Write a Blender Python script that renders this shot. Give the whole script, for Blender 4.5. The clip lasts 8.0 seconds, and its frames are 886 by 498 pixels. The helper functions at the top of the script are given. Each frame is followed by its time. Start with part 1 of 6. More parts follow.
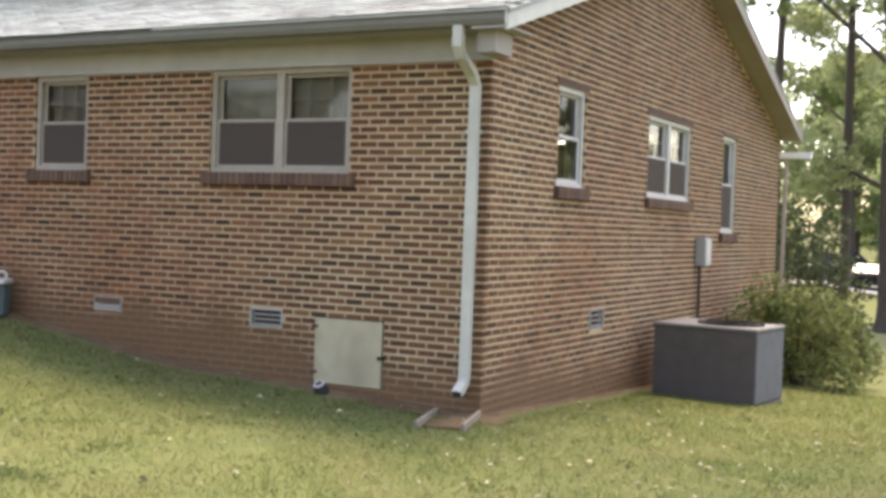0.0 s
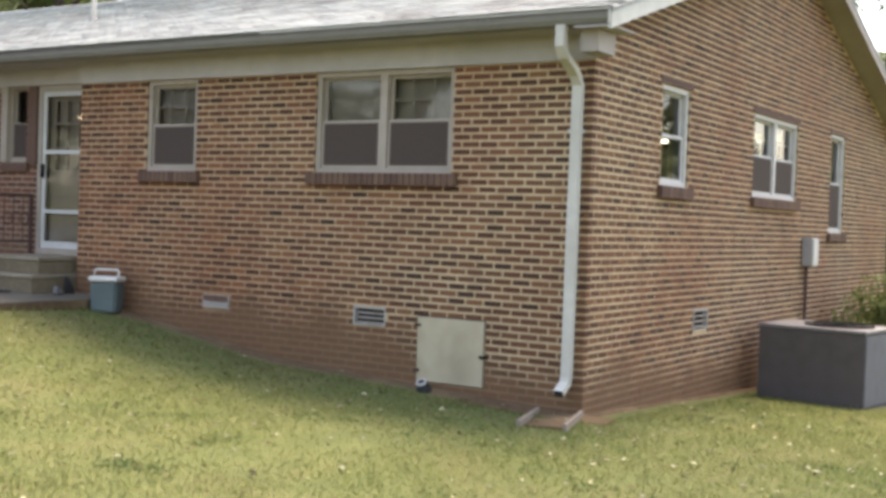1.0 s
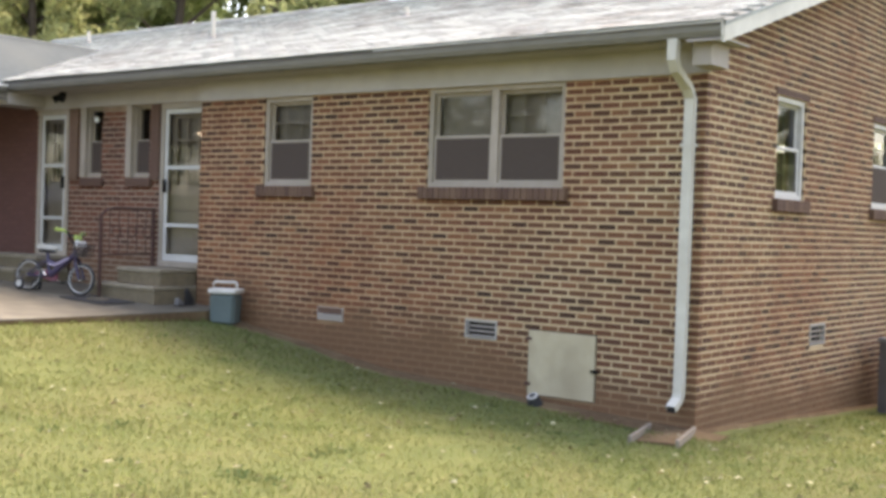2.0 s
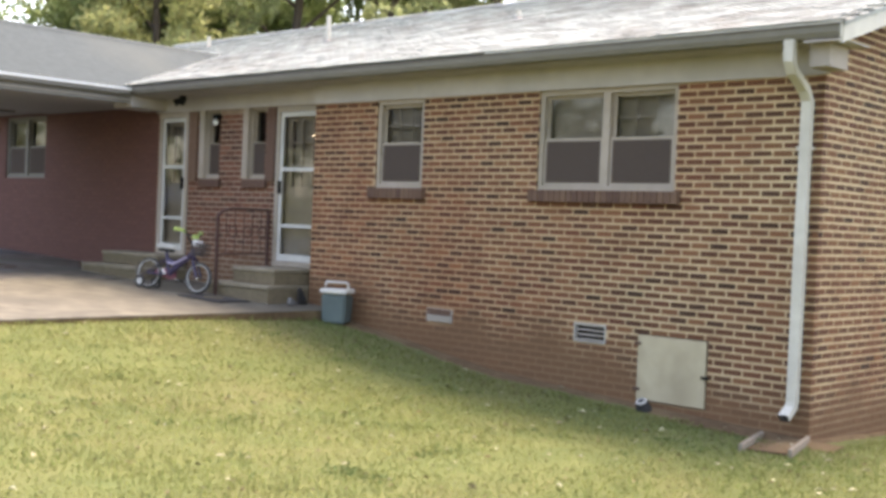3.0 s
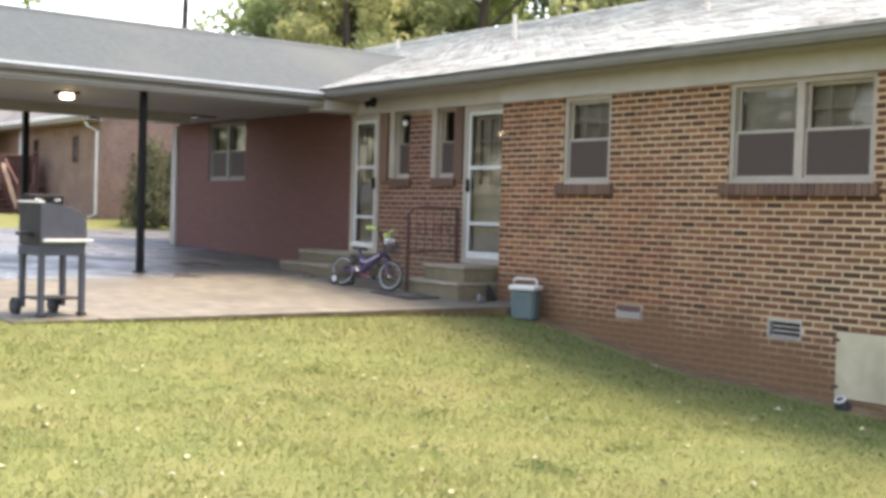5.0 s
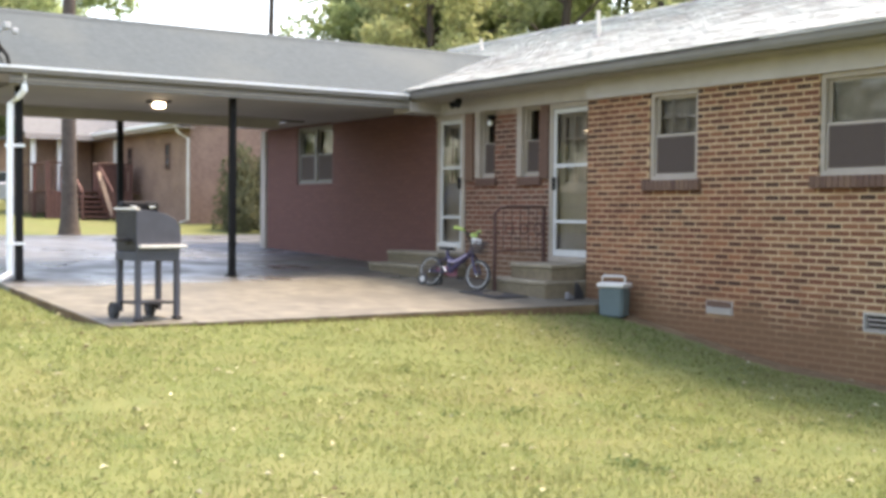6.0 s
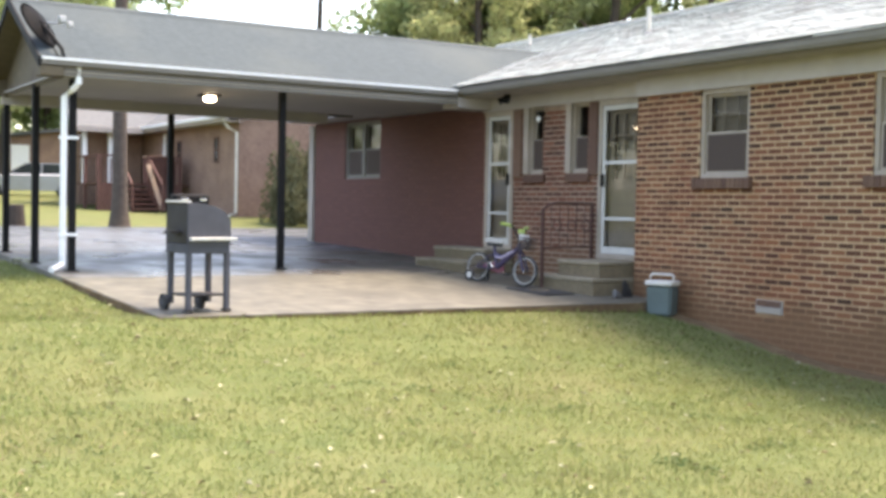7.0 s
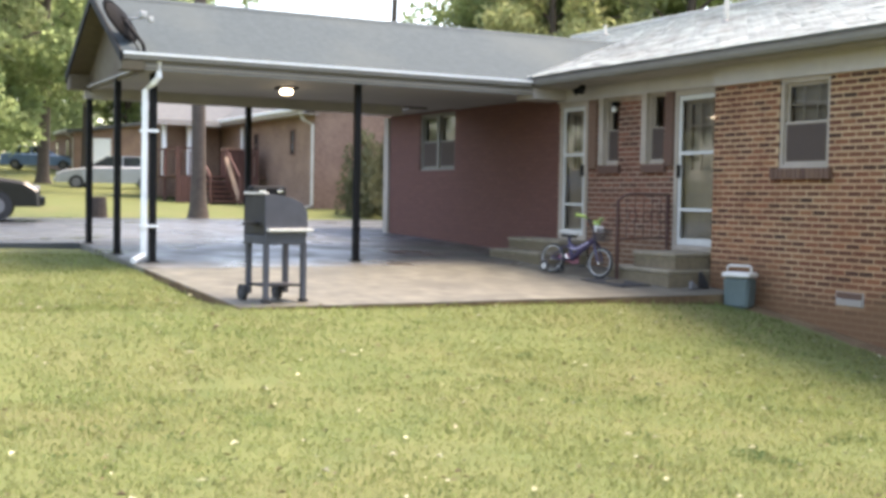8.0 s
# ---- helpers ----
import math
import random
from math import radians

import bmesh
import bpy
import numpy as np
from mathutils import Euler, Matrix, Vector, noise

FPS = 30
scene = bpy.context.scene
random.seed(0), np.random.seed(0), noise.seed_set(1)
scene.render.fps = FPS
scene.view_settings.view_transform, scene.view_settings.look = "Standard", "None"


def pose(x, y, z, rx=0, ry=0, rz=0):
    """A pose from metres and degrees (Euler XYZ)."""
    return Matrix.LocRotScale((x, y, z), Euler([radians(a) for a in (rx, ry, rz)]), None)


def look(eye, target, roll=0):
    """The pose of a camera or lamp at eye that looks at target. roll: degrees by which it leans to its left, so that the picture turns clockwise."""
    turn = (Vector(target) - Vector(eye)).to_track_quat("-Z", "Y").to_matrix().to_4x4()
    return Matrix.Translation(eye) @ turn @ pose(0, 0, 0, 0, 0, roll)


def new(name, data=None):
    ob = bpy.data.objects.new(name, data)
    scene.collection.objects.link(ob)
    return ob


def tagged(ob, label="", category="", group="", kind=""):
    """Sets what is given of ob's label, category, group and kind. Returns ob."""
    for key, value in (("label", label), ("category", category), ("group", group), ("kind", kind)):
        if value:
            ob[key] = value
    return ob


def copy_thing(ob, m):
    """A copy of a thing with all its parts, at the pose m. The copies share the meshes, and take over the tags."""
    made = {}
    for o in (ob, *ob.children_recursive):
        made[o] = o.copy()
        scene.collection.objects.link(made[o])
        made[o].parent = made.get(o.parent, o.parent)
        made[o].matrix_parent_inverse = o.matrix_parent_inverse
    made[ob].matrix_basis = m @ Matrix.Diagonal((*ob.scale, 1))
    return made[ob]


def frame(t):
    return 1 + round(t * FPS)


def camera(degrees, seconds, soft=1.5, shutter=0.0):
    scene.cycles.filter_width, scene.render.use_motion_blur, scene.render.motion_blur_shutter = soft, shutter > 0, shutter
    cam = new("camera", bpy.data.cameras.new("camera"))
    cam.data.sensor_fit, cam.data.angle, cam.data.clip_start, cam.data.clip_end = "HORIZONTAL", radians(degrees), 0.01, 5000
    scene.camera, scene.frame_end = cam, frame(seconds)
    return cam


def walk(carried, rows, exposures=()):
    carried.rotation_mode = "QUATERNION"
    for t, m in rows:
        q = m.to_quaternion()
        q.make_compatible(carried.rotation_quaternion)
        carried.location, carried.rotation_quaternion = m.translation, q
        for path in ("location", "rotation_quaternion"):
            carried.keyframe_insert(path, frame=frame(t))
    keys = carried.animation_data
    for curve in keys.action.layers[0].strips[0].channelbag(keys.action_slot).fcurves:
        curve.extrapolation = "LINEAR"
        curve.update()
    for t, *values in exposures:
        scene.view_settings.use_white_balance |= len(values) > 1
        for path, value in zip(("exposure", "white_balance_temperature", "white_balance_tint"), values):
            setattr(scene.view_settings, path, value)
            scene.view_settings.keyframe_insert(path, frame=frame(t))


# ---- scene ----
cam = camera(40.8, 8.0, soft=3.6)
PATH = [
    (0, (4.731, -9.814, 1.751), (3.799, -8.045, 1.711), 2.0),
    (0.5, (4.723, -9.825, 1.747), (3.726, -8.091, 1.698), 1.8),
    (1, (4.726, -9.871, 1.748), (3.651, -8.185, 1.702), 2.0),
    (1.5, (4.744, -9.916, 1.73), (3.6, -8.276, 1.694), 1.8),
    (2, (4.764, -9.947, 1.805), (3.538, -8.368, 1.767), 1.9),
    (3.5, (4.824, -9.934, 1.796), (3.398, -8.532, 1.75), 2.2),
    (4, (4.841, -9.919, 1.832), (3.366, -8.57, 1.775), 1.7),
    (4.5, (4.844, -9.963, 1.795), (3.317, -8.672, 1.738), 1.9),
    (6, (4.899, -10.033, 1.801), (3.234, -8.927, 1.741), 0.5),
    (6.5, (4.891, -10.037, 1.797), (3.204, -8.965, 1.732), 0.6),
    (7, (4.882, -10.066, 1.798), (3.177, -9.023, 1.73), 1.1),
    (7.5, (4.897, -10.081, 1.796), (3.157, -9.098, 1.719), 0.8),
    (8, (4.906, -10.085, 1.791), (3.14, -9.15, 1.707), 1.0),
]
walk(cam, [(t, look(eye, target, roll)) for t, eye, target, roll in PATH], exposures=[(0, 2.5, 8080, 19), (4, 2.81, 8200, 19), (6, 2.84, 7950, 17.5), (8, 2.72, 7650, 16)])

# ---- light ----
world = bpy.data.worlds.new("sky")
scene.world = world
world.use_nodes = True
wn = world.node_tree
sky = wn.nodes.new("ShaderNodeTexSky")
sky.sky_type = "NISHITA"
sky.sun_disc = False
SUN_EL, SUN_AZ = radians(67), radians(-3)   # height of the sun, and its bearing from +y towards +x
sky.sun_elevation, sky.sun_rotation = SUN_EL, SUN_AZ
sky.air_density, sky.dust_density, sky.ozone_density = 1.0, 2.0, 1.0
bg = wn.nodes["Background"]
wn.links.new(sky.outputs[0], bg.inputs[0])
bg.inputs[1].default_value = 0.15
sun = new("sun", bpy.data.lights.new("sun", "SUN"))
sun.data.energy, sun.data.angle, sun.data.color = 1.15, radians(22), (1.0, 0.94, 0.84)
sun_dir = Vector((math.sin(SUN_AZ) * math.cos(SUN_EL), math.cos(SUN_AZ) * math.cos(SUN_EL), math.sin(SUN_EL)))
sun.matrix_world = look(sun_dir * 60, (0, 0, 0))


# ---- materials ----
def surf(name, c1, c2, scale=8.0, rough=0.7, bump=0.2, metal=0.0, vary=0.0, coarse=0.12, c3=None, spec=0.4, trans=0.0):
    """Two-scale noise between c1 and c2, with wear towards c3; vary: spread of brightness from piece to piece."""
    m = bpy.data.materials.new(name)
    m.use_nodes = True
    nt = m.node_tree
    p = nt.nodes["Principled BSDF"]
    p.inputs["Roughness"].default_value, p.inputs["Metallic"].default_value = rough, metal
    p.inputs["Specular IOR Level"].default_value = spec
    co = nt.nodes.new("ShaderNodeTexCoord")

    def noisy(s, detail):
        n = nt.nodes.new("ShaderNodeTexNoise")
        n.inputs["Scale"].default_value, n.inputs["Detail"].default_value = s, detail
        nt.links.new(co.outputs["Object"], n.inputs["Vector"])
        return n

    def mixed(fac, a, b, lo=0.3, hi=0.7):
        r = nt.nodes.new("ShaderNodeMapRange")
        r.inputs[1].default_value, r.inputs[2].default_value = lo, hi
        nt.links.new(fac, r.inputs[0])
        x = nt.nodes.new("ShaderNodeMix")
        x.data_type = "RGBA"
        nt.links.new(r.outputs[0], x.inputs[0])
        for sock, v in ((x.inputs[6], a), (x.inputs[7], b)):
            if isinstance(v, tuple):
                sock.default_value = (*v, 1)
            else:
                nt.links.new(v, sock)
        return x.outputs[2]

    fine, wide = noisy(scale, 5), noisy(scale * coarse, 4)
    colour = mixed(fine.outputs[0], c1, c2)
    colour = mixed(wide.outputs[0], colour, c3 if c3 else tuple(0.5 * (a + b) for a, b in zip(c1, c2)), 0.45, 0.75)
    if vary:
        info, geo, add = nt.nodes.new("ShaderNodeObjectInfo"), nt.nodes.new("ShaderNodeNewGeometry"), nt.nodes.new("ShaderNodeMath")
        nt.links.new(info.outputs["Random"], add.inputs[0])
        nt.links.new(geo.outputs["Random Per Island"], add.inputs[1])
        fr = nt.nodes.new("ShaderNodeMath")
        fr.operation = "FRACT"
        nt.links.new(add.outputs[0], fr.inputs[0])
        rng = nt.nodes.new("ShaderNodeMapRange")
        rng.inputs[3].default_value, rng.inputs[4].default_value = 1 - vary, 1 + vary
        nt.links.new(fr.outputs[0], rng.inputs[0])
        hsv = nt.nodes.new("ShaderNodeHueSaturation")
        nt.links.new(rng.outputs[0], hsv.inputs["Value"])
        hue = nt.nodes.new("ShaderNodeMapRange")
        hue.inputs[3].default_value, hue.inputs[4].default_value = 0.5 - vary * 0.03, 0.5 + vary * 0.03
        nt.links.new(fr.outputs[0], hue.inputs[0])
        nt.links.new(hue.outputs[0], hsv.inputs["Hue"])
        nt.links.new(colour, hsv.inputs["Color"])
        colour = hsv.outputs[0]
    nt.links.new(colour, p.inputs["Base Color"])
    if bump:
        b = nt.nodes.new("ShaderNodeBump")
        b.inputs["Strength"].default_value, b.inputs["Distance"].default_value = bump, 0.02
        nt.links.new(fine.outputs[0], b.inputs["Height"])
        nt.links.new(b.outputs[0], p.inputs["Normal"])
    if trans:
        t = nt.nodes.new("ShaderNodeBsdfTranslucent")
        nt.links.new(colour, t.inputs[0])
        mx = nt.nodes.new("ShaderNodeMixShader")
        mx.inputs[0].default_value = trans
        nt.links.new(p.outputs[0], mx.inputs[1])
        nt.links.new(t.outputs[0], mx.inputs[2])
        nt.links.new(mx.outputs[0], nt.nodes["Material Output"].inputs[0])
    return m


def brick_surface(name, ramp):
    """Fired clay: a colour for each brick out of the ramp, with grain, and clay splashed up from the soil."""
    m = surf(name, (0.9, 0.9, 0.9), (1.0, 1.0, 1.0), scale=60, rough=0.85, bump=0.35, spec=0.25)
    nt = m.node_tree
    p = nt.nodes["Principled BSDF"]
    grain = p.inputs["Base Color"].links[0].from_socket
    info, geo, add, fr = (nt.nodes.new(n) for n in ("ShaderNodeObjectInfo", "ShaderNodeNewGeometry", "ShaderNodeMath", "ShaderNodeMath"))
    fr.operation = "FRACT"
    nt.links.new(info.outputs["Random"], add.inputs[0])
    nt.links.new(geo.outputs["Random Per Island"], add.inputs[1])
    nt.links.new(add.outputs[0], fr.inputs[0])
    cr = nt.nodes.new("ShaderNodeValToRGB")
    els = cr.color_ramp.elements
    els[0].position, els[0].color = 0.0, (*ramp[0], 1)
    els[1].position, els[1].color = 1.0, (*ramp[-1], 1)
    for k, c in enumerate(ramp[1:-1]):
        els.new((k + 1) / (len(ramp) - 1)).color = (*c, 1)
    nt.links.new(fr.outputs[0], cr.inputs[0])
    mul = nt.nodes.new("ShaderNodeMix")
    mul.data_type, mul.blend_type = "RGBA", "MULTIPLY"
    mul.inputs[0].default_value = 1
    nt.links.new(cr.outputs[0], mul.inputs[6])
    nt.links.new(grain, mul.inputs[7])
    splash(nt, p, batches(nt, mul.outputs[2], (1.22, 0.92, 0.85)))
    return m


def batches(nt, colour, tint):
    """Redder batches of clay and sand in the wall, a metre or two wide, more of them where the soil climbs towards -x."""
    geo, sep, bias, n, span, mix = (nt.nodes.new("ShaderNode" + k) for k in ("NewGeometry", "SeparateXYZ", "Math", "TexNoise", "MapRange", "Mix"))
    n.inputs["Scale"].default_value, n.inputs["Detail"].default_value = 0.6, 4
    nt.links.new(geo.outputs["Position"], n.inputs["Vector"])
    nt.links.new(geo.outputs["Position"], sep.inputs[0])
    bias.operation = "MULTIPLY_ADD"
    bias.inputs[1].default_value = -0.048
    nt.links.new(sep.outputs[0], bias.inputs[0])
    nt.links.new(n.outputs[0], bias.inputs[2])
    span.inputs[1].default_value, span.inputs[2].default_value = 0.36, 1.0
    nt.links.new(bias.outputs[0], span.inputs[0])
    mix.data_type, mix.blend_type = "RGBA", "MULTIPLY"
    mix.inputs[7].default_value = (*tint, 1)
    nt.links.new(span.outputs[0], mix.inputs[0])
    nt.links.new(colour, mix.inputs[6])
    return mix.outputs[2]


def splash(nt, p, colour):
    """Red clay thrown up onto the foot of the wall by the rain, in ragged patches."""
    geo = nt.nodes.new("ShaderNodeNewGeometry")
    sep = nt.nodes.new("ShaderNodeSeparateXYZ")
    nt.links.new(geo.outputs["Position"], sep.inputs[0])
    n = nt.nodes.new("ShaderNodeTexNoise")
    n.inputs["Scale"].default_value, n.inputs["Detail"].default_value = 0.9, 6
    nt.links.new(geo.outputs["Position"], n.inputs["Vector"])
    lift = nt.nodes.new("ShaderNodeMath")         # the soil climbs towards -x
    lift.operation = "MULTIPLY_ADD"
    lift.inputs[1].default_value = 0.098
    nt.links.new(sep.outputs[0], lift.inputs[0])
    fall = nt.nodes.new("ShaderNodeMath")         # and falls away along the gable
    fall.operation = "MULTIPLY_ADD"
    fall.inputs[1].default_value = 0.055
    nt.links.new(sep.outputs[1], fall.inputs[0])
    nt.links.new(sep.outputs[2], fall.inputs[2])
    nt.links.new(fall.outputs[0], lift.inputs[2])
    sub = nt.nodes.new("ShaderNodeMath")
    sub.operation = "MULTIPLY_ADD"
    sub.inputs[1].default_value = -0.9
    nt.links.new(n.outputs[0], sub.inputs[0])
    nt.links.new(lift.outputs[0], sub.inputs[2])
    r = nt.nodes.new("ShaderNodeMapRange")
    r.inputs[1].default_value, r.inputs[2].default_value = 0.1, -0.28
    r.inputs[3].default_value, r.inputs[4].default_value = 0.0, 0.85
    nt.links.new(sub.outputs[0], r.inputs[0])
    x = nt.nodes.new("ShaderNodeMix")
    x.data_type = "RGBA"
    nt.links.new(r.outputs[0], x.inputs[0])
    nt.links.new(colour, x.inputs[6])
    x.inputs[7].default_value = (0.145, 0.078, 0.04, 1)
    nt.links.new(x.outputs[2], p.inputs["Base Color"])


def glass(name, tint=(0.84, 0.83, 0.8)):
    m = bpy.data.materials.new(name)
    m.use_nodes = True
    nt = m.node_tree
    nt.nodes.remove(nt.nodes["Principled BSDF"])
    tr, gl, fr, mx = (nt.nodes.new("ShaderNode" + n) for n in ("BsdfTransparent", "BsdfGlossy", "Fresnel", "MixShader"))
    tr.inputs[0].default_value = (*tint, 1)
    gl.inputs["Roughness"].default_value = 0.03
    fr.inputs[0].default_value = 1.5
    nt.links.new(fr.outputs[0], mx.inputs[0])
    nt.links.new(tr.outputs[0], mx.inputs[1])
    nt.links.new(gl.outputs[0], mx.inputs[2])
    nt.links.new(mx.outputs[0], nt.nodes["Material Output"].inputs[0])
    return m


def glow(name, colour, power):
    m = bpy.data.materials.new(name)
    m.use_nodes = True
    p = m.node_tree.nodes["Principled BSDF"]
    p.inputs["Base Color"].default_value = (*colour, 1)
    p.inputs["Emission Color"].default_value = (*colour, 1)
    p.inputs["Emission Strength"].default_value = power
    return m


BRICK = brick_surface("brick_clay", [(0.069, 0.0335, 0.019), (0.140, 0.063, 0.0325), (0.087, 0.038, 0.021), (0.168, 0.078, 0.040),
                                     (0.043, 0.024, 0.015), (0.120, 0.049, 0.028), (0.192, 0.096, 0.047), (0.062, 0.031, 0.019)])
MORTAR = surf("mortar", (0.475, 0.352, 0.206), (0.555, 0.425, 0.26), scale=30, rough=0.95, bump=0.4, c3=(0.37, 0.262, 0.155))
mn = MORTAR.node_tree
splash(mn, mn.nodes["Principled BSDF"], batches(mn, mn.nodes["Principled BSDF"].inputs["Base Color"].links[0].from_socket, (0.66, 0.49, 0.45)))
SILL_BRICK = surf("sill_brick", (0.095, 0.052, 0.035), (0.135, 0.075, 0.05), scale=30, rough=0.85, bump=0.3, vary=0.25)
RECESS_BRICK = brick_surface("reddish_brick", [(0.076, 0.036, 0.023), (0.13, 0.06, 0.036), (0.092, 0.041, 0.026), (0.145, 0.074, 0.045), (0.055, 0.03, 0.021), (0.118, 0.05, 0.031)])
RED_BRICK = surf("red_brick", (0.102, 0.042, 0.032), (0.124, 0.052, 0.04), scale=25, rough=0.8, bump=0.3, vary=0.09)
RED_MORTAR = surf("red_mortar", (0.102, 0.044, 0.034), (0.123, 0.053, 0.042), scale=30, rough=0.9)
TRIM = surf("beige_trim", (0.314, 0.271, 0.231), (0.351, 0.304, 0.264), scale=5, rough=0.65, bump=0.05, c3=(0.266, 0.237, 0.204), spec=0.25)
# Trim colour raised to offset the shade that the deep soffit throws.
FRIEZE = surf("brightened_frieze_paint", (0.36, 0.33, 0.30), (0.41, 0.375, 0.345), scale=5, rough=0.65, bump=0.05, c3=(0.31, 0.285, 0.26), spec=0.25)
GUTTER = surf("dull_gutter", (0.155, 0.145, 0.122), (0.185, 0.17, 0.145), scale=6, rough=0.6, bump=0.05, spec=0.25)
CEILING = surf("ceiling_paint", (0.33, 0.308, 0.286), (0.375, 0.352, 0.33), scale=4, rough=0.7, bump=0.05, c3=(0.29, 0.27, 0.25))
FRAME = surf("window_paint", (0.315, 0.263, 0.212), (0.362, 0.305, 0.25), scale=9, rough=0.6, bump=0.05, c3=(0.264, 0.229, 0.176), spec=0.25)
# The same window paint brightened: the gable's stronger skylight is in the colour.
LIT_FRAME = surf("lit_window_paint", (0.46, 0.44, 0.4), (0.53, 0.51, 0.47), scale=9, rough=0.55, bump=0.05, spec=0.25)
WHITE = surf("white_enamel", (0.72, 0.73, 0.7), (0.8, 0.8, 0.78), scale=7, rough=0.35, bump=0.03)
SPOUT = surf("spout_paint", (0.46, 0.435, 0.37), (0.52, 0.495, 0.425), scale=12, rough=0.45, bump=0.05, c3=(0.39, 0.36, 0.3))
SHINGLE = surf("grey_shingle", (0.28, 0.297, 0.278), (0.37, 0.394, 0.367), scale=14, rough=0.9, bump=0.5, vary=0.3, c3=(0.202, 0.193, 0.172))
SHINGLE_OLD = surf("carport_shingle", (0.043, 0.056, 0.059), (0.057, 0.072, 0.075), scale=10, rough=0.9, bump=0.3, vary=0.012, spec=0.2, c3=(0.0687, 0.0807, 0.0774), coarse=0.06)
CONCRETE = surf("concrete", (0.058, 0.053, 0.039), (0.155, 0.145, 0.108), scale=4, rough=0.6, bump=0.2, c3=(0.062, 0.058, 0.045), coarse=0.2)
CARPORT_FLOOR = surf("worn_carport_concrete", (0.08, 0.074, 0.06), (0.15, 0.14, 0.116), scale=3, rough=0.35, bump=0.12, c3=(0.062, 0.056, 0.043), coarse=0.25, spec=0.35)
DRIVE = surf("drive_concrete", (0.043, 0.047, 0.049), (0.066, 0.072, 0.074), scale=2, rough=0.33, bump=0.1, c3=(0.11, 0.115, 0.117), spec=0.3)
for damp_floor in (DRIVE, CARPORT_FLOOR):        # damp and dry patches: the gloss varies over half a metre to two
    dn = damp_floor.node_tree
    damp, span = dn.nodes.new("ShaderNodeTexNoise"), dn.nodes.new("ShaderNodeMapRange")
    damp.inputs["Scale"].default_value, damp.inputs["Detail"].default_value = 0.9, 5
    span.inputs[1].default_value, span.inputs[2].default_value = 0.38, 0.62
    span.inputs[3].default_value, span.inputs[4].default_value = 0.26, 0.65
    dn.links.new([q for q in dn.nodes if q.type == "TEX_COORD"][0].outputs["Object"], damp.inputs["Vector"])
    dn.links.new(damp.outputs[0], span.inputs[0])
    dn.links.new(span.outputs[0], dn.nodes["Principled BSDF"].inputs["Roughness"])
TREAD = surf("worn_tread", (0.19, 0.16, 0.11), (0.26, 0.22, 0.155), scale=9, rough=0.85, bump=0.3, c3=(0.15, 0.125, 0.08))
STEP = surf("step_concrete", (0.115, 0.09, 0.055), (0.165, 0.128, 0.078), scale=14, rough=0.85, bump=0.3, c3=(0.114, 0.0922, 0.0523))
LAWN = surf("lawn_soil", (0.088, 0.108, 0.04), (0.122, 0.132, 0.05), scale=3, rough=0.95, bump=0.25, c3=(0.121, 0.119, 0.051), coarse=0.25, spec=0.1)
BLADE = surf("grass_blade", (0.155, 0.182, 0.063), (0.218, 0.226, 0.092), scale=1.6, rough=0.9, bump=0, vary=0.32, c3=(0.145, 0.188, 0.063), coarse=0.3, trans=0.6, spec=0.05)
DIRT = surf("bare_clay", (0.085, 0.055, 0.031), (0.135, 0.09, 0.052), scale=14, rough=0.95, bump=0.6, c3=(0.18, 0.125, 0.07), spec=0.1)
OLD_BOARD = surf("weathered_board", (0.16, 0.13, 0.095), (0.24, 0.2, 0.15), scale=16, rough=0.9, bump=0.4)
CLOVER = surf("clover_leaf", (0.07, 0.105, 0.035), (0.12, 0.16, 0.055), scale=3, rough=0.7, bump=0, vary=0.35, trans=0.3, spec=0.15)
DEAD_LEAF = surf("dead_leaf", (0.22, 0.2, 0.11), (0.4, 0.37, 0.24), scale=3, rough=0.7, bump=0, vary=0.5)
BROWN_LEAF = surf("brown_leaf", (0.06, 0.045, 0.02), (0.15, 0.1, 0.045), scale=3, rough=0.8, bump=0, vary=0.4)
LEAF = surf("tree_leaf", (0.18, 0.22, 0.105), (0.29, 0.32, 0.16), scale=0.4, rough=0.65, bump=0, vary=0.3, trans=0.75, spec=0.2)
LEAF_YELLOW = surf("yellowing_leaf", (0.31, 0.34, 0.155), (0.43, 0.44, 0.22), scale=0.4, rough=0.65, bump=0, vary=0.3, trans=0.75, spec=0.2)
# Greyed green: the haze before the distant bush is mixed into the leaf.
IVY = surf("hazy_leaf", (0.085, 0.09, 0.05), (0.14, 0.14, 0.08), scale=1.2, rough=0.8, bump=0, vary=0.3, trans=0.35, spec=0.1)
LEAF_DARK = surf("dark_leaf", (0.035, 0.05, 0.024), (0.075, 0.092, 0.045), scale=0.6, rough=0.65, bump=0, vary=0.35, trans=0.5, spec=0.2)
SHRUB = surf("shrub_leaf", (0.095, 0.12, 0.042), (0.18, 0.20, 0.075), scale=1.2, rough=0.75, bump=0, vary=0.35, trans=0.35, spec=0.15)
FLOWER = surf("white_flower", (0.7, 0.7, 0.65), (0.8, 0.8, 0.75), scale=3, rough=0.6, bump=0, vary=0.2)
DARK_BARK = surf("dark_bark", (0.04, 0.03, 0.024), (0.07, 0.053, 0.042), scale=12, rough=0.95, bump=0.6)
BARK = surf("bark", (0.0528, 0.0394, 0.0301), (0.0868, 0.0681, 0.0527), scale=9, rough=0.95, bump=0.8)
IRON = surf("black_iron", (0.006, 0.0058, 0.0056), (0.012, 0.0115, 0.011), scale=20, rough=0.65, bump=0.1, spec=0.12)
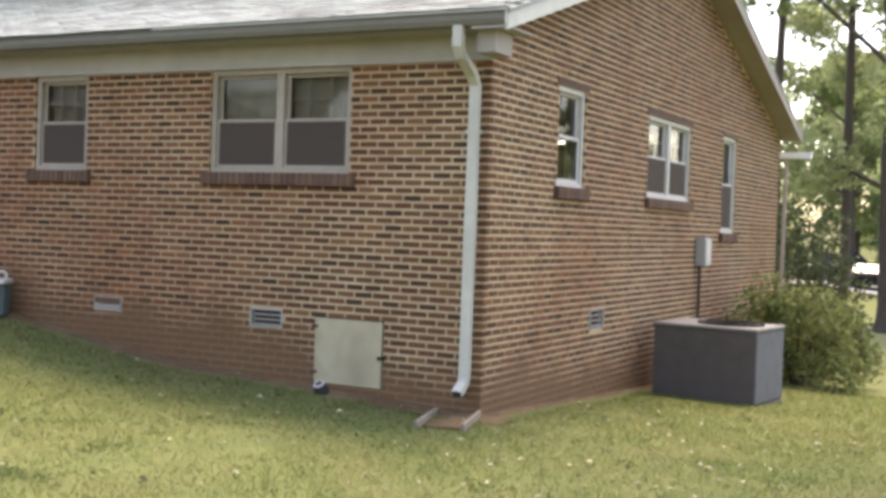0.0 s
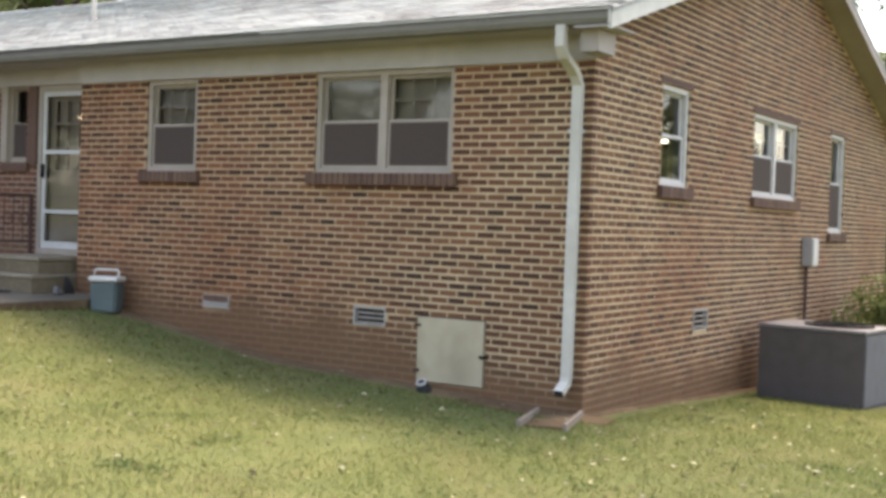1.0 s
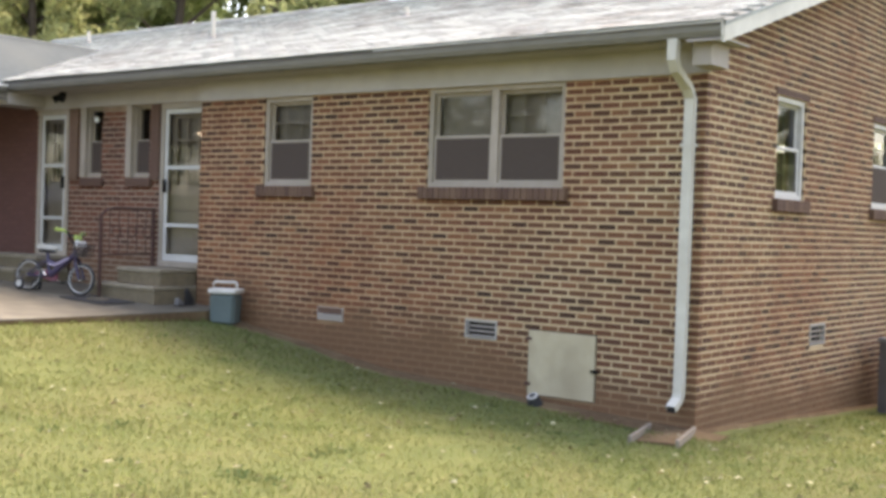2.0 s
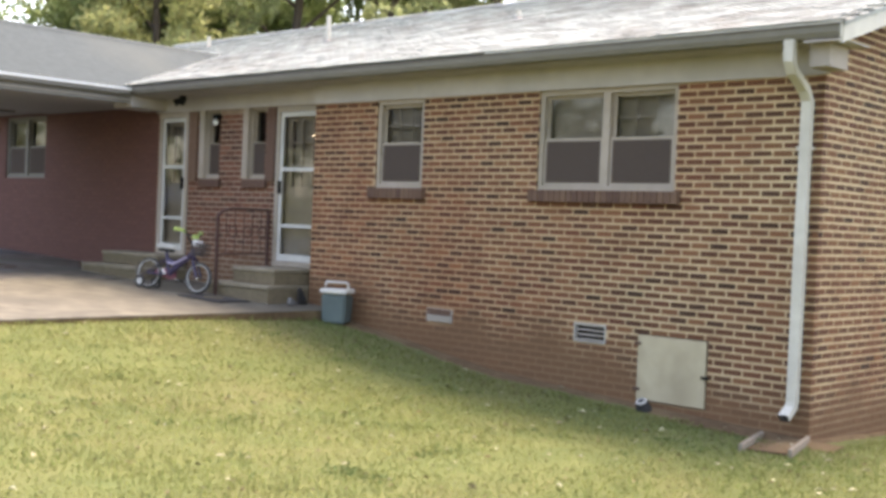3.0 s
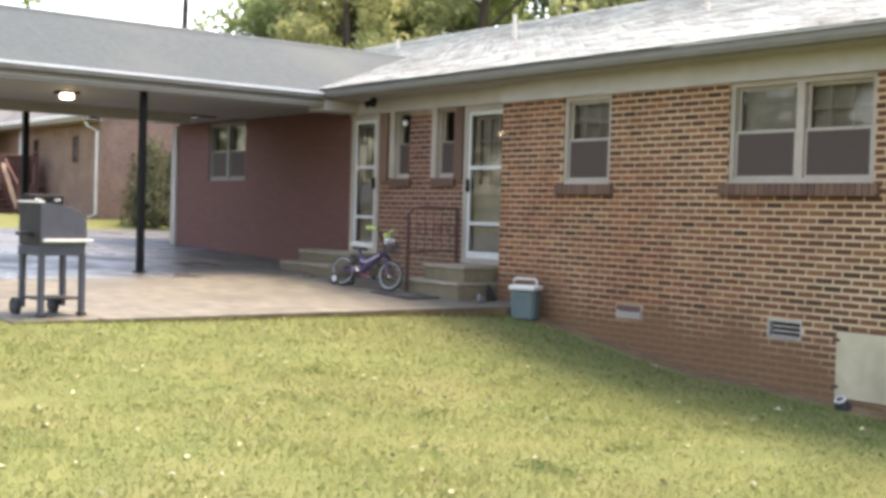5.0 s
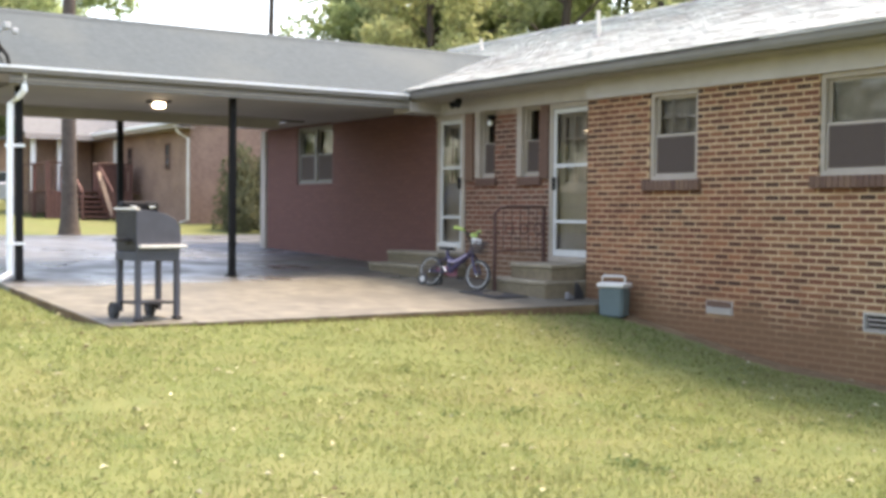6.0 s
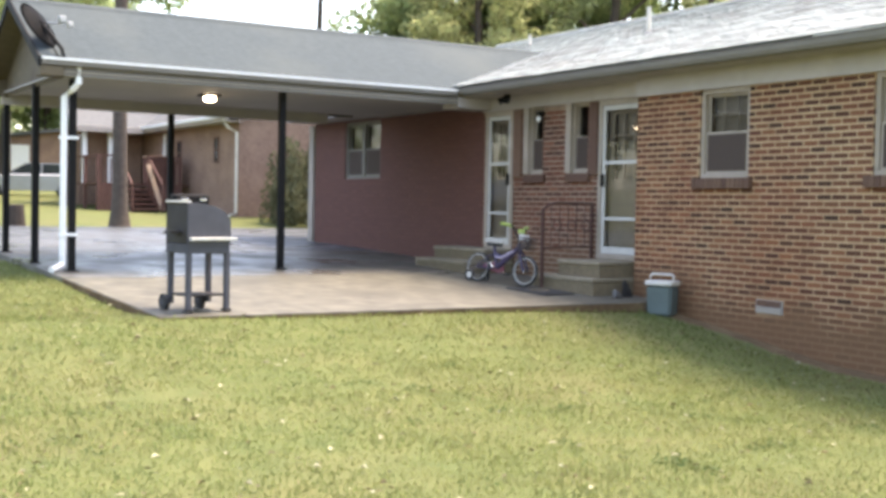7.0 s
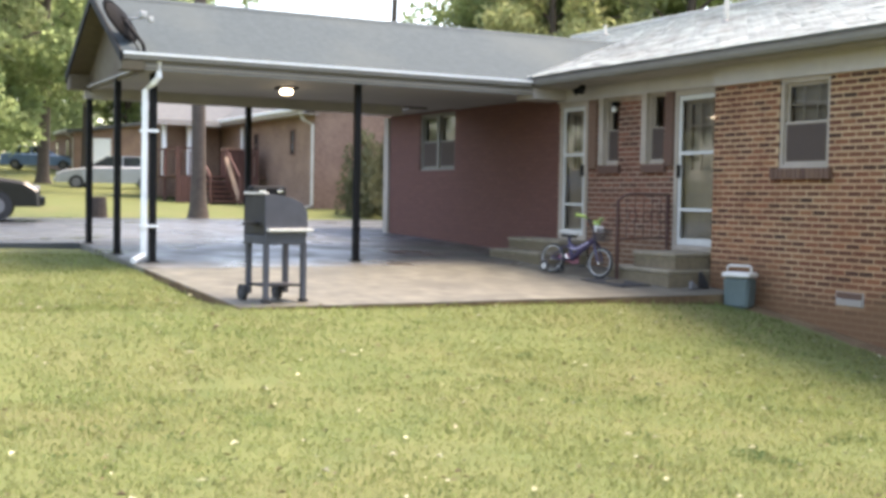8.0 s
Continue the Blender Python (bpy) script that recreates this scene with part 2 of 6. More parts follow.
RUST_IRON = surf("rusty_iron", (0.06, 0.03, 0.025), (0.1, 0.05, 0.04), scale=25, rough=0.7, bump=0.2, metal=0.3)
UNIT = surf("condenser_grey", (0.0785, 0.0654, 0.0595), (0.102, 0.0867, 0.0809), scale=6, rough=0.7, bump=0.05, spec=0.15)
# Lighter, bluer grey: the brighter light on the right face is painted in.
UNIT_LIT_SIDE = surf("condenser_lit_side", (0.105, 0.108, 0.115), (0.135, 0.138, 0.145), scale=6, rough=0.6, bump=0.05, spec=0.2)
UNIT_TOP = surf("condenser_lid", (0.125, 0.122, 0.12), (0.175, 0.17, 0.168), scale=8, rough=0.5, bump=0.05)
GALV = surf("grey_metal", (0.328, 0.328, 0.312), (0.406, 0.406, 0.39), scale=14, rough=0.4, bump=0.05, metal=0.4)
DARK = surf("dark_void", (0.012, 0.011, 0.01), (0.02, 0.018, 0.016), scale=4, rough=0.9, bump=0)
PANEL = surf("painted_plywood", (0.36, 0.305, 0.2), (0.42, 0.36, 0.243), scale=5, rough=0.7, bump=0.1, c3=(0.29, 0.242, 0.158), coarse=0.4)
GRILL = surf("grill_enamel", (0.0659, 0.0655, 0.0722), (0.0827, 0.0836, 0.0921), scale=7, rough=0.75, bump=0.05, spec=0.1)
GRILL_DARK = surf("grill_black", (0.025, 0.022, 0.021), (0.038, 0.034, 0.032), scale=9, rough=0.65, bump=0.05, spec=0.2)
BLUE = surf("cooler_blue", (0.068, 0.094, 0.09), (0.088, 0.118, 0.112), scale=5, rough=0.5, bump=0.03, c3=(0.0938, 0.131, 0.133))
CREAM = surf("cooler_white", (0.5, 0.48, 0.43), (0.58, 0.56, 0.5), scale=8, rough=0.45, bump=0.03)
RUBBER = surf("rubber", (0.02, 0.02, 0.02), (0.035, 0.034, 0.033), scale=30, rough=0.8)
TYRE_WHITE = surf("pale_tyre", (0.378, 0.369, 0.333), (0.45, 0.432, 0.396), scale=20, rough=0.6)
PURPLE = surf("purple_paint", (0.034, 0.026, 0.055), (0.055, 0.042, 0.08), scale=9, rough=0.3, bump=0)
LILAC = surf("lilac_decal", (0.36, 0.31, 0.4), (0.44, 0.39, 0.48), scale=9, rough=0.4, bump=0)
LIME = surf("lime_grip", (0.3, 0.42, 0.1), (0.38, 0.5, 0.14), scale=9, rough=0.5, bump=0)
PINK = surf("pink_trim", (0.22, 0.07, 0.1), (0.28, 0.1, 0.13), scale=9, rough=0.5, bump=0)
CHROME = surf("chrome", (0.6, 0.6, 0.6), (0.7, 0.7, 0.7), scale=9, rough=0.25, bump=0, metal=1.0)
CURTAIN = surf("curtain_cloth", (0.22, 0.19, 0.15), (0.29, 0.252, 0.205), scale=6, rough=0.9, bump=0.2)
SCREEN_M = surf("insect_screen", (0.062, 0.046, 0.038), (0.078, 0.06, 0.05), scale=120, rough=0.8, bump=0.1, spec=0.12)
DECK = surf("deck_wood", (0.09, 0.04, 0.03), (0.14, 0.065, 0.05), scale=12, rough=0.8, bump=0.3)
PLANK = surf("pale_plank", (0.33, 0.22, 0.15), (0.42, 0.3, 0.21), scale=12, rough=0.75)
FAR_BRICK = surf("neighbour_brick", (0.185, 0.115, 0.085), (0.255, 0.165, 0.12), scale=9, rough=0.9, bump=0.2, c3=(0.28, 0.185, 0.135), coarse=0.14, spec=0.2)
FAR_ROOF = surf("neighbour_roof", (0.08, 0.083, 0.084), (0.112, 0.116, 0.117), scale=6, rough=0.9)
ROAD = surf("road_surface", (0.32, 0.32, 0.31), (0.4, 0.4, 0.39), scale=4, rough=0.7)
CAR_BLACK = surf("black_car_paint", (0.00576, 0.00576, 0.00672), (0.0096, 0.0096, 0.0106), scale=3, rough=0.2, bump=0, spec=0.35)
CAR_SILVER = surf("silver_car_paint", (0.3, 0.312, 0.324), (0.36, 0.372, 0.384), scale=3, rough=0.25, bump=0, metal=0.4)
CAR_BLUE = surf("blue_car_paint", (0.12, 0.2, 0.34), (0.16, 0.25, 0.4), scale=3, rough=0.25, bump=0, metal=0.3)
CAR_GLASS = surf("car_glass", (0.02, 0.025, 0.03), (0.03, 0.035, 0.04), scale=3, rough=0.08, bump=0, spec=0.8)
LAMP_RED = surf("red_lens", (0.25, 0.02, 0.02), (0.3, 0.03, 0.03), scale=9, rough=0.2, bump=0)
OLIVE = surf("weathered_olive_board", (0.085, 0.068, 0.042), (0.115, 0.092, 0.057), scale=9, rough=0.8, bump=0.15, c3=(0.075, 0.052, 0.034), coarse=0.2)
# Darker and redder than the mortar of the main wall.
RECESS_MORTAR = surf("dark_reddish_mortar", (0.23, 0.16, 0.112), (0.285, 0.203, 0.145), scale=30, rough=0.95, bump=0.4, c3=(0.18, 0.12, 0.083))
LEAF_LIGHT = surf("light_green_leaf", (0.21, 0.27, 0.12), (0.32, 0.38, 0.18), scale=0.4, rough=0.65, bump=0, vary=0.25, trans=0.75, spec=0.2)
DOOR_WHITE = surf("dull_white_door", (0.435, 0.426, 0.392), (0.505, 0.496, 0.461), scale=7, rough=0.5, bump=0.03, spec=0.25)
GLASS = glass("window_glass")
BULB = glow("lit_globe", (1.0, 0.88, 0.66), 3.5)
SHOE_BLACK = surf("black_leather", (0.015, 0.014, 0.014), (0.03, 0.028, 0.027), scale=30, rough=0.5)


# ---- mesh helpers ----
def box(bm, x0, x1, y0, y1, z0, z1, bevel=0.0, m=None):
    """A box between two corners, with an optional chamfer on its edges."""
    r = bmesh.ops.create_cube(bm, size=1, matrix=Matrix.Translation(((x0 + x1) / 2, (y0 + y1) / 2, (z0 + z1) / 2)) @ Matrix.Diagonal((abs(x1 - x0), abs(y1 - y0), abs(z1 - z0), 1)))
    vs = r["verts"]
    if bevel:
        es = list({e for v in vs for e in v.link_edges})
        r = bmesh.ops.bevel(bm, geom=es, offset=bevel, segments=2, affect="EDGES", profile=0.5)
        vs = list({v for f in r["faces"] for v in f.verts} | {v for v in vs if v.is_valid})
    if m is not None:
        bmesh.ops.transform(bm, matrix=m, verts=vs)
    return vs


def tube(bm, pts, r, seg=8, r_end=None, caps=True):
    """A round bar along points, tapering from r to r_end."""
    pts = [Vector(p) for p in pts]
    radii = r if isinstance(r, list) else None
    r_end = r if r_end is None else r_end
    rings = []
    for i, p in enumerate(pts):
        d = (pts[min(i + 1, len(pts) - 1)] - pts[max(i - 1, 0)]).normalized()
        a = d.orthogonal().normalized() if abs(d.z) > 0.99 else d.cross(Vector((0, 0, 1))).normalized()
        b = d.cross(a)
        k = radii[i] if radii else r + (r_end - r) * i / max(1, len(pts) - 1)
        rings.append([bm.verts.new(p + (a * math.cos(t) + b * math.sin(t)) * k) for t in (2 * math.pi * j / seg for j in range(seg))])
    for q, w in zip(rings, rings[1:]):
        for j in range(seg):
            bm.faces.new((q[j], q[(j + 1) % seg], w[(j + 1) % seg], w[j]))
    if caps:
        bm.faces.new(rings[0])
        bm.faces.new(rings[-1][::-1])


def ring(bm, centre, axis, big, small, seg=24, ts=8):
    """A torus."""
    q = Vector(axis).to_track_quat("Z", "Y").to_matrix()
    rows = []
    for i in range(seg):
        a = 2 * math.pi * i / seg
        rows.append([bm.verts.new(Vector(centre) + q @ Vector(((big + small * math.cos(b)) * math.cos(a), (big + small * math.cos(b)) * math.sin(a), small * math.sin(b))))
                     for b in (2 * math.pi * j / ts for j in range(ts))])
    for i in range(seg):
        for j in range(ts):
            bm.faces.new((rows[i][j], rows[(i + 1) % seg][j], rows[(i + 1) % seg][(j + 1) % ts], rows[i][(j + 1) % ts]))


def prism(bm, outline, vec):
    """A flat outline pushed along vec."""
    a = [bm.verts.new(p) for p in outline]
    b = [bm.verts.new(Vector(p) + Vector(vec)) for p in outline]
    n = len(a)
    bm.faces.new(a)
    bm.faces.new(b[::-1])
    for i in range(n):
        bm.faces.new((a[i], b[i], b[(i + 1) % n], a[(i + 1) % n]))


def sheet_with_holes(bm, axis, face, u0, u1, z0, z1, holes, d0, d1, bevel=0.0):
    """A board on a wall, cut through by rectangular holes, as one closed shell."""
    us = sorted({u0, u1, *[h[0] for h in holes], *[h[1] for h in holes]})
    zs = sorted({z0, z1, *[h[2] for h in holes], *[h[3] for h in holes]})

    def solid(i, k):
        if not (0 <= i < len(us) - 1 and 0 <= k < len(zs) - 1):
            return False
        u, z = (us[i] + us[i + 1]) / 2, (zs[k] + zs[k + 1]) / 2
        return not any(h[0] < u < h[1] and h[2] < z < h[3] for h in holes)

    known = {}

    def corner(i, k, d):
        if (i, k, d) not in known:
            known[i, k, d] = bm.verts.new((us[i], face + d, zs[k]) if axis == "x" else (face - d, us[i], zs[k]))
        return known[i, k, d]

    for i in range(len(us) - 1):
        for k in range(len(zs) - 1):
            if not solid(i, k):
                continue
            for d in (d0, d1):
                bm.faces.new([corner(*p, d) for p in ((i, k), (i + 1, k), (i + 1, k + 1), (i, k + 1))])
            for p, q, out in (((i, k), (i + 1, k), (i, k - 1)), ((i, k + 1), (i + 1, k + 1), (i, k + 1)), ((i, k), (i, k + 1), (i - 1, k)), ((i + 1, k), (i + 1, k + 1), (i + 1, k))):
                if not solid(*out):
                    bm.faces.new((corner(*p, d0), corner(*q, d0), corner(*q, d1), corner(*p, d1)))
    if bevel:
        bmesh.ops.recalc_face_normals(bm, faces=bm.faces)
        sharp = [e for e in bm.edges if len(e.link_faces) == 2 and e.calc_face_angle(0) > 0.5]
        bmesh.ops.bevel(bm, geom=sharp, offset=bevel, segments=1, affect="EDGES")


def mesh_of(name, bm, material, smooth=False):
    bmesh.ops.recalc_face_normals(bm, faces=bm.faces)
    me = bpy.data.meshes.new(name)
    bm.to_mesh(me)
    bm.free()
    me.materials.append(material)
    if smooth:
        me.shade_smooth()
    return me


def part(name, bm, material, parent=None, label="", smooth=False):
    ob = new(name, mesh_of(name, bm, material, smooth))
    ob.parent = parent
    if label:
        tagged(ob, label)
    return ob


def boxpart(name, material, parent, *dims, bevel=0.0, label=""):
    bm = bmesh.new()
    box(bm, *dims, bevel=bevel)
    return part(name, bm, material, parent, label)


def pane_of(bm, axis, face, u0, u1, d, z0, z1):
    """A single sheet of glass that looks out of the wall."""
    if axis == "x":
        c = [(u0, face + d, z0), (u1, face + d, z0), (u1, face + d, z1), (u0, face + d, z1)]
    else:
        c = [(face - d, u0, z0), (face - d, u1, z0), (face - d, u1, z1), (face - d, u0, z1)]
    bm.faces.new([bm.verts.new(p) for p in c])


def pane_part(axis, face, u0, u1, d, z0, z1, parent):
    bm = bmesh.new()
    pane_of(bm, axis, face, u0, u1, d, z0, z1)
    me = bpy.data.meshes.new("pane")
    bm.to_mesh(me)
    bm.free()
    me.materials.append(GLASS)
    ob = new("pane", me)
    ob.parent = parent
    ob.visible_shadow = False
    return ob


def thing(name, label, category, group="", kind="", at=(0, 0, 0)):
    ob = new(name)
    ob.location = at
    ob.empty_display_size = 0.2
    return tagged(ob, label, category, group, kind)


def bulk(name, verts, faces, material, parent=None):
    """One joined mesh out of arrays: all faces have the same number of corners."""
    verts, faces = np.asarray(verts, np.float32), np.asarray(faces, np.int32)
    me = bpy.data.meshes.new(name)
    k = faces.shape[1]
    me.vertices.add(len(verts))
    me.vertices.foreach_set("co", verts.ravel())
    me.loops.add(faces.size)
    me.loops.foreach_set("vertex_index", faces.ravel())
    me.polygons.add(len(faces))
    me.polygons.foreach_set("loop_start", np.arange(0, faces.size, k, dtype=np.int32))
    me.update(calc_edges=True)
    me.materials.append(material)
    me.shade_flat()
    ob = new(name, me)
    ob.parent = parent
    return ob


CUBE_F = np.array([(0, 1, 3, 2), (4, 6, 7, 5), (0, 4, 5, 1), (2, 3, 7, 6), (0, 2, 6, 4), (1, 5, 7, 3)])


def bulk_boxes(name, rows, material, parent):
    """Rows of x0, x1, y0, y1, z0, z1, joined."""
    r = np.asarray(rows, float)
    v = np.stack([np.stack([r[:, i], r[:, 2 + j], r[:, 4 + k]], -1) for i in (0, 1) for j in (0, 1) for k in (0, 1)], 1)
    f = CUBE_F[None] + 8 * np.arange(len(r))[:, None, None]
    return bulk(name, v.reshape(-1, 3), f.reshape(-1, 4), material, parent)


# ---- the lie of the land ----
GX = [-300, -100, -70, -50, -28, -24, -19, -14, -10, -6.2, -3.7, -1.8, 0, 5, 30, 90]
GZ = [7.0, 4.3, 3.05, 2.0, 1.42, 1.15, 1.05, 0.92, 0.80, 0.57, 0.2, 0.085, 0.0, -0.1, -0.5, -1.2]


def lie(x, y):
    z = np.interp(x, GX, GZ)
    z = z + 0.02 * np.clip(-y, 0, 14) * np.clip((x + 7.2) / 2, 0, 1)
    z = z + 0.05 * np.exp(-((x + 6.3) / 1.0) ** 2) * np.clip(-y / 2, 0, 1)
    drop = 0.05 * np.clip(y, 0, 14) + 0.014 * np.clip(y - 14, 0, 41)
    return z - drop * np.clip((x + 3 + 12 * np.clip((y - 14) / 6, 0, 1)) / 3, 0, 1)


def slab_z(x):
    return float(np.interp(x, [-26, -19, -14, -10.8, -6.2], [1.25, 1.14, 1.01, 0.89, 0.70]))


xs = np.unique(np.concatenate([np.linspace(-300, -30, 12), np.linspace(-30, 14, 89), np.linspace(14, 300, 14)]))
ys = np.unique(np.concatenate([np.linspace(-300, -16, 12), np.linspace(-16, 16, 65), np.linspace(16, 70, 14), np.linspace(70, 400, 9)]))
gx, gy = np.meshgrid(xs, ys, indexing="ij")
gz = lie(gx, gy)
rough_spots = np.array([noise.noise(Vector((float(a) * 0.7, float(b) * 0.7, 0))) for a, b in zip(gx.ravel(), gy.ravel())]).reshape(gx.shape)
gz = gz + 0.02 * rough_spots * (np.abs(gx) < 30)
ii, jj = np.meshgrid(np.arange(len(xs) - 1), np.arange(len(ys) - 1), indexing="ij")
q = (ii * len(ys) + jj).ravel()
ground = bulk("ground", np.stack([gx, gy, gz], -1).reshape(-1, 3), np.stack([q, q + len(ys), q + len(ys) + 1, q + 1], -1), LAWN)
ground.data.shade_smooth()
tagged(ground, "mown yellowish green lawn sloping past the house", "lawn", kind="structure")

# ---- the house ----
L, H, JOINT, HEAD_JOINT = 0.203, 0.0727, 0.0235, 0.0175
EAVE_Y, EAVE_Z, RIDGE_Y, RIDGE_Z = -0.46, 3.62, 5.9, 5.65
PITCH = (RIDGE_Z - EAVE_Z) / (RIDGE_Y - EAVE_Y)
END_X, FAR_Y = -16.82, 12.1


def roof_z(y):
    return RIDGE_Z - PITCH * abs(y - RIDGE_Y)


house = thing("house", "single-storey brown brick house with a grey shingle roof", "house")


def lbox(bm, axis, face, u0, u1, d0, d1, z0, z1, bevel=0.0):
    """A box on a wall: along the wall, depth inward from its face, height."""
    if axis == "x":
        return box(bm, u0, u1, face + d0, face + d1, z0, z1, bevel)
    return box(bm, face - d1, face - d0, u0, u1, z0, z1, bevel)


def wall_core(name, axis, face, u0, u1, z0, z1, holes, material, label=""):
    bm = bmesh.new()
    sheet_with_holes(bm, axis, face, u0, u1, z0, z1, holes, 0.0027, 0.24)
    return part(name, bm, material, house, label)


def lay_bricks(parent, axis, face, u0, u1, z0, z1, holes, near, material, top=None, seed=1):
    """A running bond; the whole bricks inside near (u0, u1, z0, z1) are pieces of their own, the rest is joined."""
    rng = random.Random(seed)
    bm = bmesh.new()
    lbox(bm, axis, 0, 0, L - HEAD_JOINT, -0.0, 0.08, 0, H - JOINT)
    bmesh.ops.bevel(bm, geom=list(bm.edges), offset=0.003, segments=1, affect="EDGES")
    one = mesh_of("brick", bm, material)
    rows, singles = [], 0
    for k in range(int((z1 - z0) / H)):
        z = z0 + k * H
        u = u0 - (L / 2 if k % 2 else 0)
        while u < u1:
            a, b = max(u, u0), min(u + L - HEAD_JOINT, u1)
            u += L
            pieces = [(a, b)]
            for h in holes:
                if h[2] - 0.03 < z + H / 2 < h[3] + 0.03:
                    cut = []
                    for p, q in pieces:
                        if q <= h[0] or p >= h[1]:
                            cut.append((p, q))
                        else:
                            cut += [s for s in ((p, h[0]), (h[1], q)) if s[1] - s[0] > 0.02]
                    pieces = cut
            for p, q in pieces:
                if q - p < 0.02 or (top and z + H > top((p + q) / 2)):
                    continue
                proud = rng.uniform(-0.002, 0.0015)
                dz = rng.uniform(-0.0015, 0.0015)
                if near and singles < 300 and q - p > L - HEAD_JOINT - 0.0005 and near[0] < p and q < near[1] and near[2] < z < near[3]:
                    ob = new("brick", one)
                    ob.location = (p, face + proud, z + dz) if axis == "x" else (face - proud, p, z + dz)
                    ob.parent = parent
                    singles += 1
                elif axis == "x":
                    rows.append((p, q, face + proud, face + 0.08, z + dz, z + dz + H - JOINT))
                else:
                    rows.append((face - 0.08, face - proud, p, q, z + dz, z + dz + H - JOINT))
    tagged(bulk_boxes("brickwork", rows, material, parent), kind="stuff")


def window(name, axis, face, u0, u1, z0, z1, units=1, style="", label="", sill=True, glass_only=False, deep=0.0, paint=None, slim=False):
    """A double-hung window in its frame, with sashes, panes, a screen before the lower sash and a sill of bricks on edge."""
    paint = paint or FRAME
    bm = bmesh.new()
    w, d0, d1 = 0.025 if slim else 0.055, 0.025 + deep, 0.16 + deep
    pitch = (u1 - u0 - 2 * w) / units
    lights = [(u0 + w + k * pitch + (0.045 if k else 0.0), u0 + w + (k + 1) * pitch - (0.045 if k < units - 1 else 0.0), z0 + 0.05, z1 - w) for k in range(units)]
    sheet_with_holes(bm, axis, face, u0, u1, z0, z1, lights, d0, d1, 0.003)
    frame_ob = part(name, bm, paint, house, label)
    mid = z0 + (z1 - z0) * 0.5
    for k in range(units):
        a = u0 + w + k * pitch + (0.045 if k else 0.0) + 0.003
        b = u0 + w + (k + 1) * pitch - (0.045 if k < units - 1 else 0.0) - 0.003
        for lo, hi, dd, which in ((mid - 0.02, z1 - w, d0 + 0.06, "upper"), (z0 + 0.05, mid + 0.02, d0 + 0.025, "lower")):
            bm = bmesh.new()
            s = 0.018 if slim else 0.035
            sheet_with_holes(bm, axis, face, a, b, lo, hi, [(a + s, b - s, lo + s, hi - s)], dd, dd + 0.03, 0.002)
            part("sash", bm, paint, frame_ob)
            if which == "upper" and ("m" in style or ("r" in style and k == units - 1)):
                bm = bmesh.new()
                n = 3 if b - a > 0.6 else 2
                for j in range(1, n):
                    c = a + (b - a) * j / n
                    lbox(bm, axis, face, c - 0.012, c + 0.012, dd + 0.02, dd + 0.032, lo + s, hi - s)
                c = (lo + hi) / 2
                lbox(bm, axis, face, a + s, b - s, dd + 0.021, dd + 0.031, c - 0.012, c + 0.012)
                part("muntins", bm, CURTAIN, frame_ob)
            pane_part(axis, face, a + s, b - s, dd + 0.014, lo + s, hi - s, frame_ob)
            if which == "lower" and not glass_only:
                bm = bmesh.new()
                lbox(bm, axis, face, a + s - 0.005, b - s + 0.005, dd - 0.004, dd + 0.002, lo + s - 0.005, hi - s + 0.005)
                part("insect_screen", bm, SCREEN_M, frame_ob, "dark insect screen")
        if "c" in style:
            bm = bmesh.new()
            for j in range(20):
                p = mid - 0.06 + (z1 - mid) * j / 20
                lbox(bm, axis, face, a, b, d1 + 0.03, d1 + 0.034, p, p + (z1 - mid) / 20 + 0.002)
            part("blind", bm, CURTAIN, frame_ob, "pale lowered blind")
    if sill:
        n = max(3, round((u1 - u0 + 0.14) / 0.075))
        step = (u1 - u0 + 0.14) / n
        bm = bmesh.new()
        lbox(bm, axis, face, 0, step - 0.011, -0.06, 0.05, 0, 0.125, 0.005)
        one = mesh_of("sill_brick", bm, SILL_BRICK)
        for k in range(n):
            ob = new("sill_brick", one)
            u = u0 - 0.07 + k * step
            ob.location = (u, face, z0 - 0.128) if axis == "x" else (face, u, z0 - 0.128)
            if axis == "y":
                ob.location = (face, u, z0 - 0.128)
            ob.parent = frame_ob
        bm = bmesh.new()
        lbox(bm, axis, face, u0 - 0.068, u1 + 0.068, -0.048, 0.03, z0 - 0.124, z0 - 0.014)
        part("sill_mortar", bm, SILL_BRICK, frame_ob)
    return frame_ob


def crawl_vent(axis, face, u0, u1, z0, z1, slats, label):
    bm = bmesh.new()
    lbox(bm, axis, face, u0, u1, -0.008, 0.05, z0, z0 + 0.012)
    lbox(bm, axis, face, u0, u1, -0.008, 0.05, z1 - 0.012, z1)
    lbox(bm, axis, face, u0, u0 + 0.014, -0.008, 0.05, z0 + 0.012, z1 - 0.012)
    lbox(bm, axis, face, u1 - 0.014, u1, -0.008, 0.05, z0 + 0.012, z1 - 0.012)
    v = part("crawl_vent", bm, GALV, house, label)
    bm = bmesh.new()
    lbox(bm, axis, face, u0, u1, 0.06, 0.08, z0, z1)
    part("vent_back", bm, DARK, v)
    for k in range(slats):
        z = z0 + (z1 - z0) * (k + 0.6) / slats
        bm = bmesh.new()
        lbox(bm, axis, face, u0 + 0.014, u1 - 0.014, -0.004, 0.03, z - 0.008, z + 0.006, 0.002)
        part("slat", bm, TRIM, v)
    return v


